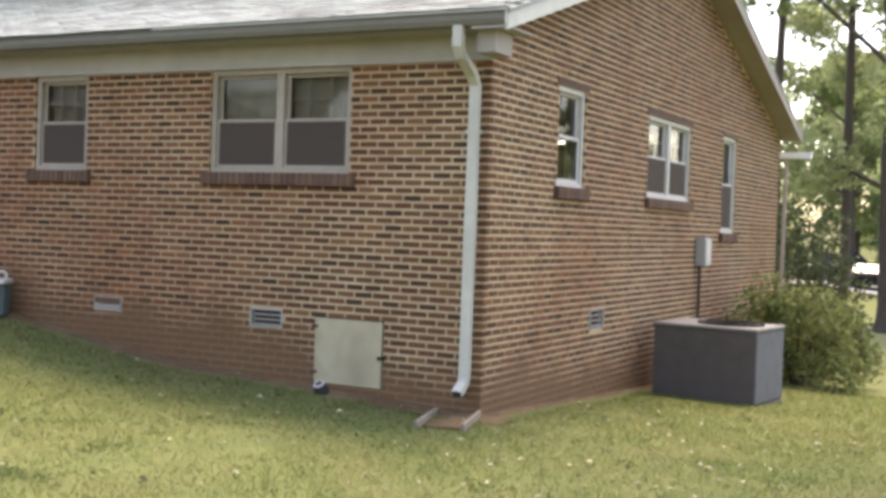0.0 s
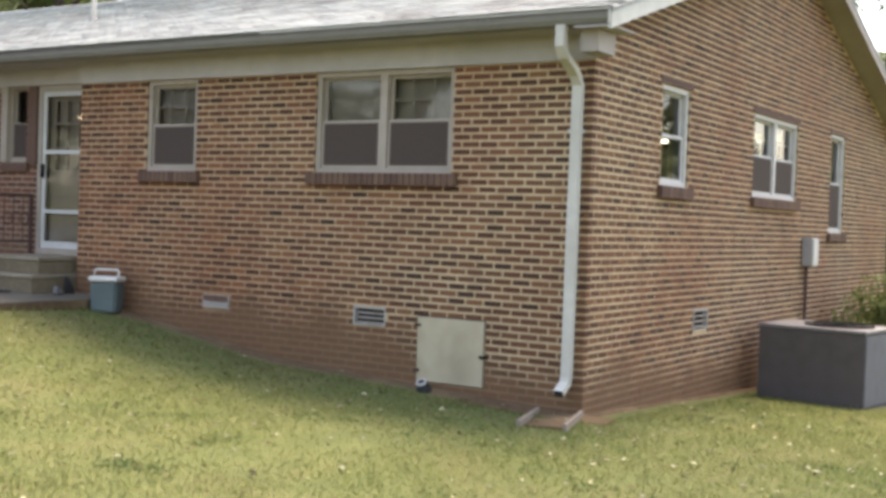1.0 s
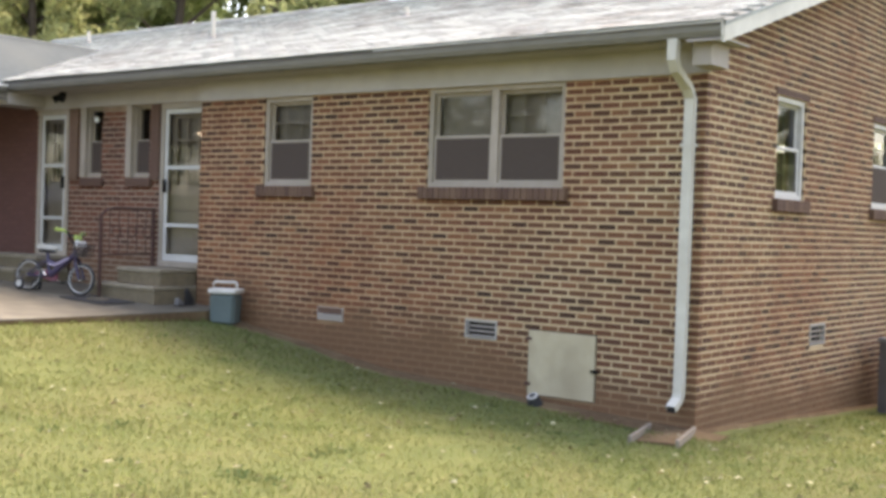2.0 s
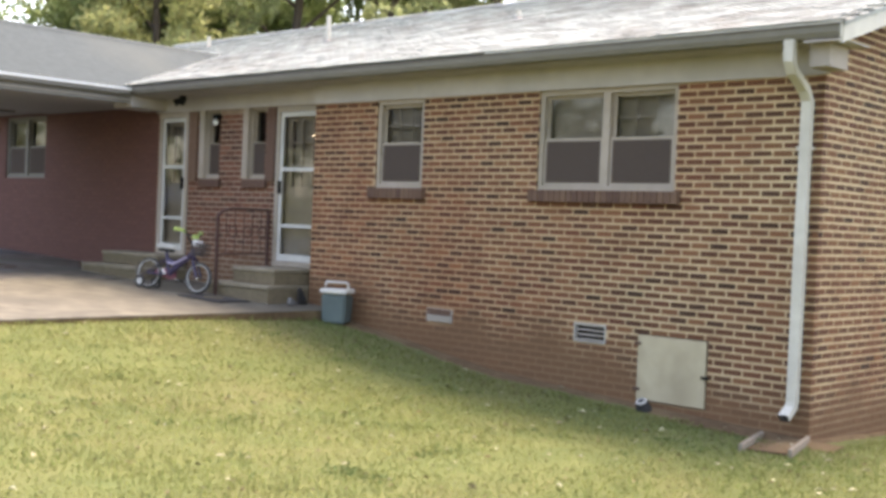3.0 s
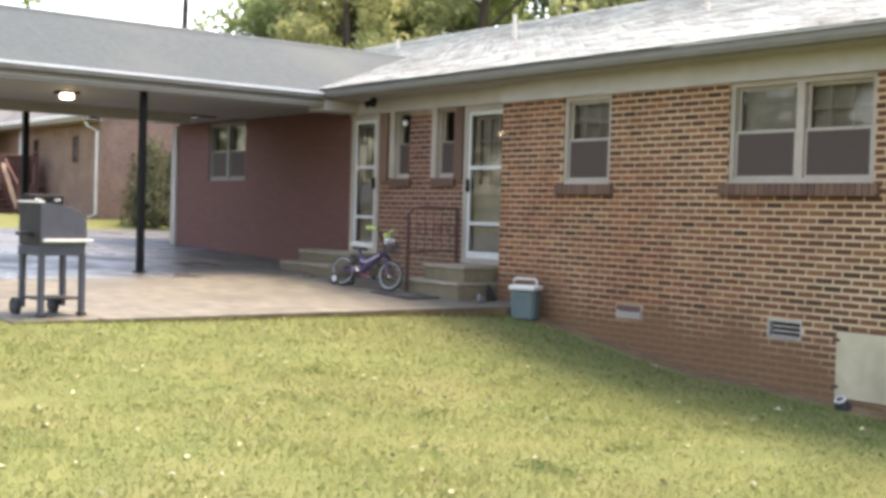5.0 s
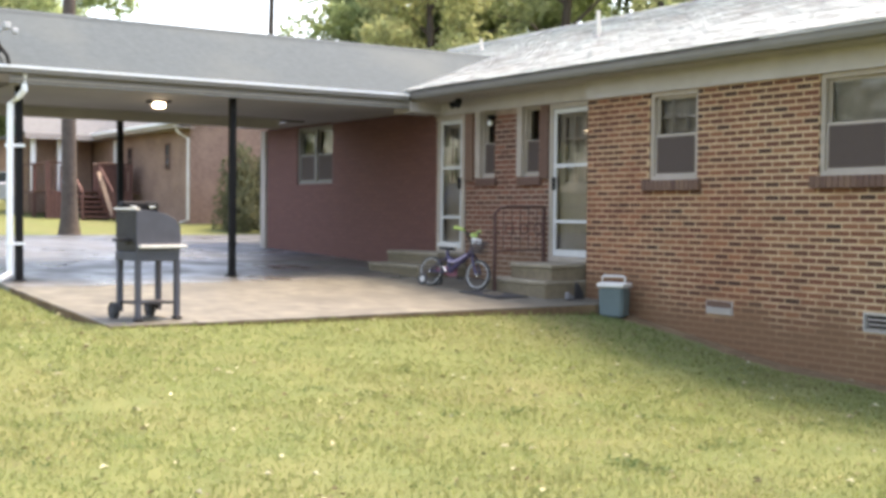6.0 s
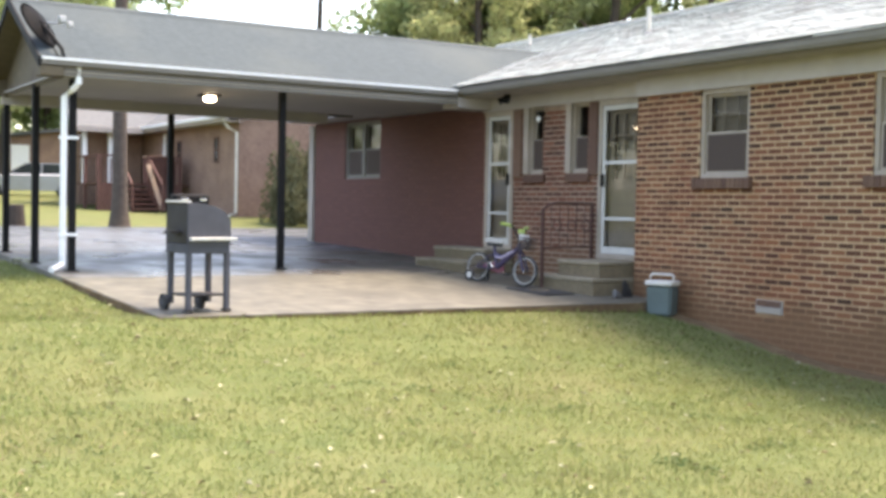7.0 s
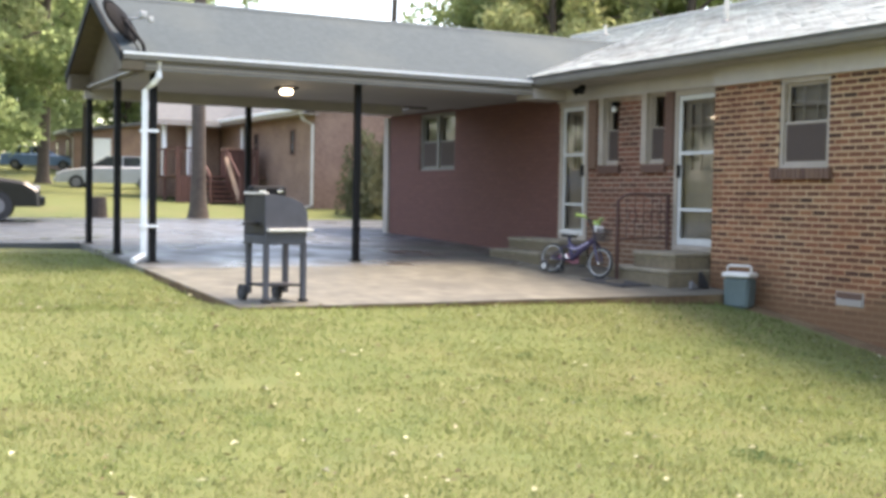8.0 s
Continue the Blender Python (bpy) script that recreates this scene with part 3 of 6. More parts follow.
# openings: along the wall, and in height
W2 = (-3.22, -1.50, 2.22, 3.27)
W1 = (-5.73, -4.93, 2.22, 3.27)
ACCESS = (-1.84, -1.05, 0.15, 0.81)
V1 = (-4.75, -4.36, 0.69, 0.84)
V2 = (-2.63, -2.23, 0.66, 0.855)
D2 = (-7.84, -6.84, 1.20, 3.29)
D1 = (-10.62, -9.88, 1.24, 3.29)
W3 = (-8.6, -8.1, 2.33, 3.30)
W4 = (-9.62, -9.14, 2.33, 3.30)
W5 = (-15.5, -14.1, 2.32, 3.385)
G1 = (1.64, 2.41, 2.2, 3.25)
G2 = (4.6, 6.48, 2.19, 3.23)
G3 = (8.2, 9.02, 1.78, 3.26)
GV = (2.74, 3.18, 0.64, 0.87)

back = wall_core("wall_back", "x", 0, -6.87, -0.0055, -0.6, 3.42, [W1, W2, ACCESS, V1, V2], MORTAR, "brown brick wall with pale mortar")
gable = wall_core("wall_gable", "y", 0, 0.0055, FAR_Y, -1.6, 3.42, [G1, G2, G3, GV], MORTAR, "brown brick gable wall with pale mortar")
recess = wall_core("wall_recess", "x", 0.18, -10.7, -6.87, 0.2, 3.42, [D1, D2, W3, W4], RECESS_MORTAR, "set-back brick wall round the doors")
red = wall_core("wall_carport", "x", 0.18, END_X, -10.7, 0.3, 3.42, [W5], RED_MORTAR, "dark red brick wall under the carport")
bm = bmesh.new()
prism(bm, [(-0.004, 0.0, 3.42), (-0.004, FAR_Y, 3.42), (-0.004, FAR_Y, roof_z(FAR_Y) - 0.13), (-0.004, RIDGE_Y, RIDGE_Z - 0.13), (-0.004, 0.0, roof_z(0) - 0.13)], (-0.2, 0, 0))
part("gable_peak", bm, MORTAR, house)
bm = bmesh.new()
box(bm, END_X, END_X + 0.2, 0.43, FAR_Y, 0, 3.42)
box(bm, END_X, -0.25, FAR_Y - 0.2, FAR_Y, -1.6, 3.42)
prism(bm, [(END_X, 0.2, 3.42), (END_X, FAR_Y, 3.42), (END_X, FAR_Y, roof_z(FAR_Y) - 0.13), (END_X, RIDGE_Y, RIDGE_Z - 0.13), (END_X, 0.2, roof_z(0.2) - 0.13)], (0.2, 0, 0))
part("wall_rear", bm, RED_MORTAR, house)
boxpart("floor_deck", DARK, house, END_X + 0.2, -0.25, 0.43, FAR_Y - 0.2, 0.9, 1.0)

window("window", "x", 0, *W2, units=2, style="rc", label="pair of double-hung windows with dark screens and blinds")
window("window", "x", 0, *W1, units=1, style="mc", label="single double-hung window with a dark screen")
for hole, sh in ((W3, (-8.04, -7.87)), (W4, (-9.86, -9.66))):
    w = window("window", "x", 0.18, hole[0] + 0.12, hole[1], hole[2], hole[3], label="narrow dark window between the storm doors", deep=0.02, paint=FRAME, slim=True)
    boxpart("jamb_board", FRAME, w, hole[0], hole[0] + 0.116, 0.165, 0.3, hole[2], hole[3], bevel=0.004, label="wide pale jamb board")
    bm = bmesh.new()
    box(bm, sh[0], sh[1], 0.145, 0.176, hole[2] - 0.04, hole[3] - 0.01, 0.004)
    part("shutter", bm, SILL_BRICK, w, "dark brown shutter")
# The carport's shade on this frame is put into its duller paint.
window("window", "x", 0.18, *W5, units=2, style="", paint=GUTTER, sill=False, label="window in the red wall under the carport")
window("window", "y", 0, *G1, paint=LIT_FRAME, style="", label="narrow gable window reflecting the trees", glass_only=True)
window("window", "y", 0, *G2, paint=LIT_FRAME, units=2, style="m", label="pair of gable windows with dark lower screens")
window("window", "y", 0, *G3, paint=LIT_FRAME, style="", label="tall gable window with a dark pane")
half = crawl_vent("x", 0, *V1, 2, "half-closed pale foundation vent")
boxpart("cover_plate", TRIM, half, V1[0] + 0.01, V1[1] - 0.01, -0.016, -0.009, V1[2] + 0.005, V1[2] + 0.075)
boxpart("cover_plate", SILL_BRICK, half, V1[0] + 0.01, V1[1] - 0.01, -0.012, -0.009, V1[2] + 0.08, V1[3] - 0.004)
crawl_vent("x", 0, *V2, 4, "louvred foundation vent with pale slats")
for g in (G1, G2, G3):
    boxpart("lintel", SILL_BRICK, house, -0.05, 0.008, g[0] - 0.06, g[1] + 0.06, g[3] + 0.005, g[3] + 0.075, label="dark brick lintel course")
crawl_vent("y", 0, *GV, 4, "louvred foundation vent in the gable wall")

# crawl-space hatch
hatch = boxpart("crawl_hatch", PANEL, house, ACCESS[0] + 0.012, ACCESS[1] - 0.012, -0.014, 0.02, ACCESS[2] + 0.01, ACCESS[3] - 0.012, bevel=0.004, label="beige painted plywood crawl-space hatch")
boxpart("latch", IRON, hatch, ACCESS[1] - 0.05, ACCESS[1] + 0.03, -0.03, -0.012, 0.44, 0.47)
boxpart("hinge", RUST_IRON, hatch, ACCESS[0] - 0.02, ACCESS[0] + 0.05, -0.022, -0.012, 0.70, 0.73)
boxpart("hinge", RUST_IRON, hatch, ACCESS[0] - 0.02, ACCESS[0] + 0.05, -0.022, -0.012, 0.25, 0.28)


def storm_door(u0, u1, z0, z1, label, lever):
    """A glazed white storm door in its frame, before an inner door with small lights."""
    y = 0.18
    bm = bmesh.new()
    f = 0.07
    sheet_with_holes(bm, "x", y, u0, u1, z0 - 0.04, z1, [(u0 + f, u1 - f, z0 + 0.03, z1 - f)], -0.03, 0.12, 0.004)
    d = part("door", bm, FRAME, house, label)
    a, b, t = u0 + f + 0.004, u1 - f - 0.004, z1 - f - 0.004
    bm = bmesh.new()
    s = 0.055
    rails = (z0 + 0.035, z0 + 0.48, z0 + 1.23, t - 0.06)
    lights = [(a + s, b - s, lo + h, hi) for lo, h, hi in zip(rails, (0.09, 0.045, 0.05), rails[1:])]
    sheet_with_holes(bm, "x", y, a, b, z0 + 0.035, t, lights, -0.012, 0.02, 0.003)
    leaf = part("storm_leaf", bm, DOOR_WHITE, d, "white metal storm door")
    for lo, hi in zip(rails, rails[1:]):
        pane_part("x", y, a + s, b - s, 0.004, lo + 0.045, hi, d)
    bm = bmesh.new()
    ia, ib, iz0, iz1 = u0 + f + 0.11, u1 - f - 0.11, z0 + 1.02, t - 0.1
    cw, ch = (ib - ia) / 3, (iz1 - iz0) / 3
    lights = [(ia + cw * i + 0.012, ia + cw * (i + 1) - 0.012, iz0 + ch * k + 0.012, iz0 + ch * (k + 1) - 0.012) for i in range(3) for k in range(3)]
    sheet_with_holes(bm, "x", y, u0 + f, u1 - f, z0 + 0.03, t, lights, 0.09, 0.13)
    part("inner_door", bm, FRAME, d, "pale inner door with nine small lights")
    boxpart("inner_curtain", CURTAIN, d, u0 + f + 0.1, u1 - f - 0.1, y + 0.16, y + 0.17, z0 + 1.0, t - 0.05)
    hx = a + 0.02 if lever < 0 else b - 0.05
    boxpart("handle", IRON, d, hx, hx + 0.03, y - 0.06, y - 0.012, z0 + 0.93, z0 + 1.1, bevel=0.006)
    return d


storm_door(*D2, "white storm door with three glass panels at the steps", -1)
storm_door(*D1, "white storm door in the corner under the carport", 1)

# eaves: frieze, soffit, fascia and gutter
boxpart("frieze", FRIEZE, house, -6.87, 0.03, -0.03, -0.006, 3.268, 3.50, bevel=0.003, label="beige frieze board under the eaves")
boxpart("frieze", FRIEZE, house, -10.72, -6.875, 0.15, 0.174, 3.30, 3.50, bevel=0.003)
boxpart("soffit", FRIEZE, house, -10.75, 0.32, -0.36, 0.16, 3.50, 3.515)
boxpart("soffit", FRIEZE, house, END_X, -13.9, -0.44, 0.176, 3.425, 3.44)
boxpart("fascia", GUTTER, house, -10.5, 0.32, -0.385, -0.362, 3.505, 3.6)
bm = bmesh.new()
prism(bm, [(0.34, -0.388, 3.62), (0.34, -0.388, 3.515), (0.34, -0.45, 3.515), (0.34, -0.475, 3.56), (0.34, -0.485, 3.625), (0.34, -0.475, 3.625),
           (0.34, -0.465, 3.565), (0.34, -0.445, 3.525), (0.34, -0.398, 3.525), (0.34, -0.398, 3.62)], (-10.84, 0, 0))
part("gutter", bm, GUTTER, house, "beige metal gutter along the eaves")
# Dark strip along the eaves: the shadow line below the shingles as colour.
boxpart("gutter_lip", UNIT, house, -10.48, 0.34, -0.49, -0.477, 3.608, 3.624, label="dark strip drawing the shadow line under the shingles")
boxpart("drip_flashing", SPOUT, house, -3.6, 0.34, -0.497, -0.477, 3.6245, 3.638, label="pale bare metal flashing")
boxpart("gutter_end", SPOUT, house, 0.342, 0.35, -0.492, -0.386, 3.51, 3.632)
boxpart("eave_return", FRIEZE, house, -10.95, -10.47, -0.44, 0.146, 3.33, 3.497, bevel=0.004, label="boxed beige end of the eaves in the corner")
# cornice return at the corner, and the rakes
bm = bmesh.new()
box(bm, 0.008, 0.19, -0.34, 0.02, 3.29, 3.498, 0.004)
part("cornice_return", bm, TRIM, house, "boxed beige cornice return")
for sgn in (-1, 1):
    y_end = EAVE_Y if sgn < 0 else 2 * RIDGE_Y - EAVE_Y
    bm = bmesh.new()
    prism(bm, [(0.33, y_end, EAVE_Z - 0.16), (0.33, RIDGE_Y, RIDGE_Z - 0.16), (0.33, RIDGE_Y, RIDGE_Z + 0.0), (0.33, y_end, EAVE_Z + 0.0)], (0.03, 0, 0))
    part("rake_board", bm, SPOUT if sgn < 0 else TRIM, house, "pale painted rake board")
    bm = bmesh.new()
    prism(bm, [(0.006, y_end, EAVE_Z - 0.14), (0.006, RIDGE_Y, RIDGE_Z - 0.14), (0.006, RIDGE_Y, RIDGE_Z - 0.12), (0.006, y_end, EAVE_Z - 0.12)], (0.32, 0, 0))
    part("rake_soffit", bm, TRIM, house)

# the main roof
ROOF_X0, ROOF_X1 = 0.37, -18.9
bm = bmesh.new()
back_eave = 2 * RIDGE_Y - EAVE_Y
prism(bm, [(ROOF_X0, EAVE_Y, EAVE_Z - 0.02), (ROOF_X0, EAVE_Y, EAVE_Z + 0.02), (ROOF_X0, RIDGE_Y, RIDGE_Z + 0.02), (ROOF_X0, back_eave, EAVE_Z + 0.02), (ROOF_X0, back_eave, EAVE_Z - 0.02), (ROOF_X0, RIDGE_Y, RIDGE_Z - 0.02)], (ROOF_X1 - ROOF_X0, 0, 0))
roof = part("roof", bm, SHINGLE, house, "weathered light grey shingle roof")


def lay_shingles(parent, o, u, v, nu, nv, inside, material, singles, seed, thick=0.015):
    """Overlapping tabs over a slope: o a corner, u along the eaves, v up the slope."""
    rng = random.Random(seed)
    o, u, v = Vector(o), Vector(u).normalized(), Vector(v).normalized()
    n = u.cross(v)
    n = n if n.z > 0 else -n
    TU, TV = 0.305, 0.142
    basis = Matrix((u, v, n)).transposed().to_4x4()

    shape = [Vector((x, y, z)) for x in (0.2 * thick, TU - 0.2 * thick) for y, z in ((-0.012, 0.0), (-0.012, thick), (TV, thick * 0.33), (TV, -0.004))]
    faces = [(0, 1, 5, 4), (1, 2, 6, 5), (2, 3, 7, 6), (0, 3, 2, 1), (4, 5, 6, 7), (0, 4, 7, 3)]
    me = bpy.data.meshes.new("shingle")
    me.from_pydata(shape, [], faces)
    me.materials.append(material)
    me.shade_flat()
    verts, fs, made = [], [], 0
    for r in range(nv):
        for c in range(nu + 1):
            a, b = (c - (0.5 if r % 2 else 0) * 1.0) * TU, r * TV
            if not inside(a + TU / 2, b + TV / 2):
                continue
            at = o + u * a + v * b + n * rng.uniform(0.0, 0.4 * thick)
            if singles and made < 300 and singles(a, b):
                ob = new("shingle", me)
                ob.matrix_world = Matrix.Translation(at) @ basis
                ob.parent = parent
                made += 1
            else:
                k = len(verts)
                m = basis.to_3x3()
                verts += [at + m @ s for s in shape]
                fs += [tuple(k + i for i in f) for f in faces]
    tagged(bulk("shingles", [tuple(p) for p in verts], fs, material, parent), kind="stuff")


SLOPE = math.hypot(RIDGE_Y - EAVE_Y, RIDGE_Z - EAVE_Z)
CP_X0, CP_RX, CP_X1, CP_Y, CP_Z, CP_RZ = -10.46, -12.3, -14.14, -6.62, 3.6, 4.58
valley_y = EAVE_Y + (CP_RZ - EAVE_Z) / PITCH
ROOF_V = (0, RIDGE_Y - EAVE_Y, RIDGE_Z - EAVE_Z)


def on_main(a, b):
    x, y = ROOF_X0 - a, EAVE_Y + b * (RIDGE_Y - EAVE_Y) / SLOPE
    if not (0.05 < a < ROOF_X0 - ROOF_X1 - 0.1 and b < SLOPE):
        return False
    return abs(x - CP_RX) > (CP_X0 - CP_RX) * (1 - (y - EAVE_Y) / (valley_y - EAVE_Y)) - 0.1


lay_shingles(roof, (ROOF_X0, EAVE_Y - 0.03, EAVE_Z + 0.025), (-1, 0, 0), ROOF_V, 64, int(SLOPE / 0.142), on_main, SHINGLE,
             lambda a, b: 2.5 < a < 8.2 and b < 2.2, 5)
bm = bmesh.new()
tube(bm, [(ROOF_X0, RIDGE_Y, RIDGE_Z + 0.02), (ROOF_X1, RIDGE_Y, RIDGE_Z + 0.02)], 0.06, 8)
part("ridge_cap", bm, SHINGLE, roof)
for vx, vy, vh in ((-6.0, 2.9, 0.16), (-9.75, 2.65, 0.46), (-15.6, 4.5, 0.26)):
    bm = bmesh.new()
    z = roof_z(vy)
    tube(bm, [(vx, vy, z - 0.05), (vx, vy, z + vh)], 0.034, 10)
    pipe = part("vent_pipe", bm, SPOUT, house, "white plumbing vent pipe on the roof")
    bm = bmesh.new()
    tube(bm, [(vx, vy, z + 0.0), (vx, vy, z + 0.07)], 0.11, 10, 0.045)
    part("boot", bm, UNIT_TOP, pipe, "grey flashing boot")

# lamps on the wall
wl = boxpart("wall_light", IRON, house, -9.2, -9.12, 0.08, 0.175, 3.17, 3.23, bevel=0.01, label="small wall light with a pale globe")
bm = bmesh.new()
bmesh.ops.create_uvsphere(bm, u_segments=12, v_segments=8, radius=0.04, matrix=Matrix.Translation((-9.16, 0.11, 3.115)))
part("globe", bm, WHITE, wl, smooth=True)
bm = bmesh.new()
tube(bm, [(-9.75, -0.05, 3.5), (-9.75, -0.05, 3.44)], 0.05, 10)
tube(bm, [(-9.75, -0.06, 3.45), (-9.8, -0.16, 3.39)], 0.035, 10, 0.055)
tube(bm, [(-9.72, -0.05, 3.45), (-9.66, -0.13, 3.4)], 0.035, 10, 0.055)
part("floodlight", bm, IRON, house, "dark twin floodlight under the eaves")

# far porch at the front of the house
boxpart("porch_beam", WHITE, house, -0.1, 0.48, 12.5, 12.62, 3.2, 3.31, label="white porch canopy edge")
boxpart("porch_post", TRIM, house, 0.0, 0.06, 12.5, 12.56, -0.7, 3.2)
boxpart("porch_column", TRIM, house, END_X - 0.22, END_X - 0.02, 0.14, 0.32, 0.9, 3.4, label="pale corner board")

# ---- carport ----
carport = thing("carport", "open carport with black posts, beige gable and grey shingle roof", "carport")
bm = bmesh.new()
for s in (-1, 1):
    xe = CP_X0 if s < 0 else CP_X1
    prism(bm, [(xe, CP_Y, CP_Z), (xe, EAVE_Y, CP_Z), (CP_RX, valley_y, CP_RZ), (CP_RX, CP_Y, CP_RZ)], (0, 0, -0.05))
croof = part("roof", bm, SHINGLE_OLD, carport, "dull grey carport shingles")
bm = bmesh.new()
prism(bm, [(CP_RX - 0.12, CP_Y, CP_RZ - 0.055), (CP_RX, CP_Y, CP_RZ + 0.012), (CP_RX + 0.12, CP_Y, CP_RZ - 0.055), (CP_RX, CP_Y, CP_RZ - 0.03)], (0, valley_y - CP_Y, 0))
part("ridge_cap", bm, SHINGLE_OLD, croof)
boxpart("ceiling", CEILING, carport, CP_X1 + 0.2, CP_X0 - 0.12, CP_Y + 0.25, 0.14, 3.40, 3.42, label="pale flat carport ceiling")
boxpart("eave_soffit", TRIM, carport, CP_X0 - 0.14, CP_X0 - 0.02, CP_Y + 0.1, -0.36, 3.425, 3.44)
# Dull gutter and fascia colour carries the shade below the pale lip.
boxpart("gutter", GUTTER, carport, CP_X0 - 0.03, CP_X0 + 0.05, CP_Y + 0.02, -0.5, 3.50, 3.575, bevel=0.01, label="pale gutter on the carport eaves")
boxpart("gutter_lip", WHITE, carport, CP_X0 + 0.04, CP_X0 + 0.07, CP_Y + 0.02, -0.5, 3.562, 3.592)
boxpart("fascia", GUTTER, carport, CP_X0 - 0.06, CP_X0 - 0.032, CP_Y + 0.02, -0.38, 3.38, 3.58)
boxpart("beam", CEILING, carport, CP_X1 + 0.04, CP_X1 + 0.2, CP_Y + 0.25, -0.95, 3.24, 3.52)
boxpart("fascia", OLIVE, carport, CP_X1 - 0.0, CP_X1 + 0.03, CP_Y + 0.02, -0.38, 3.38, 3.56)
boxpart("beam", CEILING, carport, CP_X1 + 0.2, CP_X0 - 0.08, CP_Y + 0.33, CP_Y + 0.45, 3.37, 3.42)
nb = 22
for k in range(nb):
    a = CP_X1 + 0.06 + (CP_X0 - CP_X1 - 0.12) * k / nb
    b = CP_X1 + 0.06 + (CP_X0 - CP_X1 - 0.12) * (k + 1) / nb - 0.006
    za, zb = (CP_RZ - 0.06 - (CP_RZ - CP_Z) * abs(q - CP_RX) / (CP_X0 - CP_RX) for q in (a, b))
    bm = bmesh.new()
    prism(bm, [(a, CP_Y + 0.3, 3.355), (b, CP_Y + 0.3, 3.355), (b, CP_Y + 0.3, max(zb, 3.375)), (a, CP_Y + 0.3, max(za, 3.375))], (0, 0.018, 0))
    part("gable_board", bm, OLIVE, carport)
for s in (-1, 1):
    xe = CP_X0 + 0.04 if s < 0 else CP_X1 - 0.04
    bm = bmesh.new()
    prism(bm, [(xe, CP_Y - 0.02, CP_Z - 0.13), (CP_RX, CP_Y - 0.02, CP_RZ - 0.11), (CP_RX, CP_Y - 0.02, CP_RZ + 0.02), (xe, CP_Y - 0.02, CP_Z)], (0, 0.025, 0))
    part("rake_board", bm, IRON, carport, "dark rake trim")
    bm = bmesh.new()
    prism(bm, [(xe, CP_Y + 0.006, CP_Z - 0.14), (CP_RX, CP_Y + 0.006, CP_RZ - 0.12), (CP_RX, CP_Y + 0.006, CP_RZ - 0.1), (xe, CP_Y + 0.006, CP_Z - 0.12)], (0, 0.3, 0))
    part("rake_soffit", bm, OLIVE, carport)
    bm = bmesh.new()
    prism(bm, [(xe, CP_Y + 0.006, CP_Z - 0.14), (xe - (0.3 if s < 0 else -0.3), CP_Y + 0.006, CP_Z - 0.0), (xe - (0.3 if s < 0 else -0.3), CP_Y + 0.006, 3.37), (xe, CP_Y + 0.006, 3.37)], (0, 0.29, 0))
    part("eave_end", bm, OLIVE, carport)


def carport_post(x, y):
    z = slab_z(x)
    bm = bmesh.new()
    box(bm, x - 0.045, x + 0.045, y - 0.045, y + 0.045, z, 3.4, 0.006)
    p = part("post", bm, IRON, carport, "black square steel post")
    boxpart("base_plate", IRON, p, x - 0.08, x + 0.08, y - 0.08, y + 0.08, z + 0.001, z + 0.014)


for px, py in ((-10.8, -3.19), (-10.8, -6.12), (-12.07, -6.3), (-14.0, -6.3), (-14.0, -3.74)):
    carport_post(px, py)
bm = bmesh.new()
tube(bm, [(-10.52, -6.12, 3.5), (-10.52, -6.12, 3.3), (-10.6, -6.17, 3.22), (-10.74, -6.24, 3.14), (-10.78, -6.24, 1.1), (-10.78, -6.24, 0.98), (-10.6, -6.42, 0.92)], 0.042, 8)
cs = part("downspout", bm, WHITE, carport, "white downspout strapped to the corner post")
for z in (1.35, 2.6):
    boxpart("strap", WHITE, cs, -10.86, -10.72, -6.28, -6.06, z, z + 0.035)
lamp = thing("ceiling_light", "lit square ceiling light under the carport", "ceiling light", at=(-11.8, -3.9, 3.4))
bm = bmesh.new()
box(bm, -0.14, 0.14, -0.14, 0.14, -0.035, 0.0, 0.006)
part("base", bm, IRON, lamp)
bm = bmesh.new()
box(bm, -0.075, 0.075, -0.075, 0.075, -0.105, -0.035, 0.025)
part("globe", bm, BULB, lamp, "glowing frosted glass")

# the downspout at the corner
spout = thing("downspout", "tall pale downspout at the corner of the house", "downspout")
bm = bmesh.new()
prof = [(-0.05, -0.035), (0.05, -0.035), (0.05, 0.035), (-0.05, 0.035)]
path = [(-0.13, -0.43, 3.52), (-0.13, -0.43, 3.34), (-0.13, -0.38, 3.26), (-0.13, -0.14, 3.13), (-0.13, -0.06, 3.03), (-0.135, -0.06, 1.6), (-0.14, -0.06, 0.36), (-0.145, -0.075, 0.3), (-0.16, -0.17, 0.22)]
rows = []
for i, p in enumerate(path):
    d = (Vector(path[min(i + 1, len(path) - 1)]) - Vector(path[max(i - 1, 0)])).normalized()
    n = Vector((1, 0, 0)).cross(d).normalized()
    rows.append([bm.verts.new(Vector(p) + Vector((a, 0, 0)) + n * b) for a, b in prof])
for r0, r1 in zip(rows, rows[1:]):
    for j in range(4):
        bm.faces.new((r0[j], r0[(j + 1) % 4], r1[(j + 1) % 4], r1[j]))
bmesh.ops.bevel(bm, geom=[e for e in bm.edges if abs((e.verts[0].co - e.verts[1].co).normalized().x) < 0.5], offset=0.008, segments=2, affect="EDGES")
part("pipe", bm, SPOUT, spout)
for z in (2.6,):
    boxpart("strap", SPOUT, spout, -0.2, -0.07, -0.1, -0.0, z, z + 0.03)
boxpart("spout_mouth", DARK, spout, -0.2, -0.12, -0.168, -0.164, 0.19, 0.25)

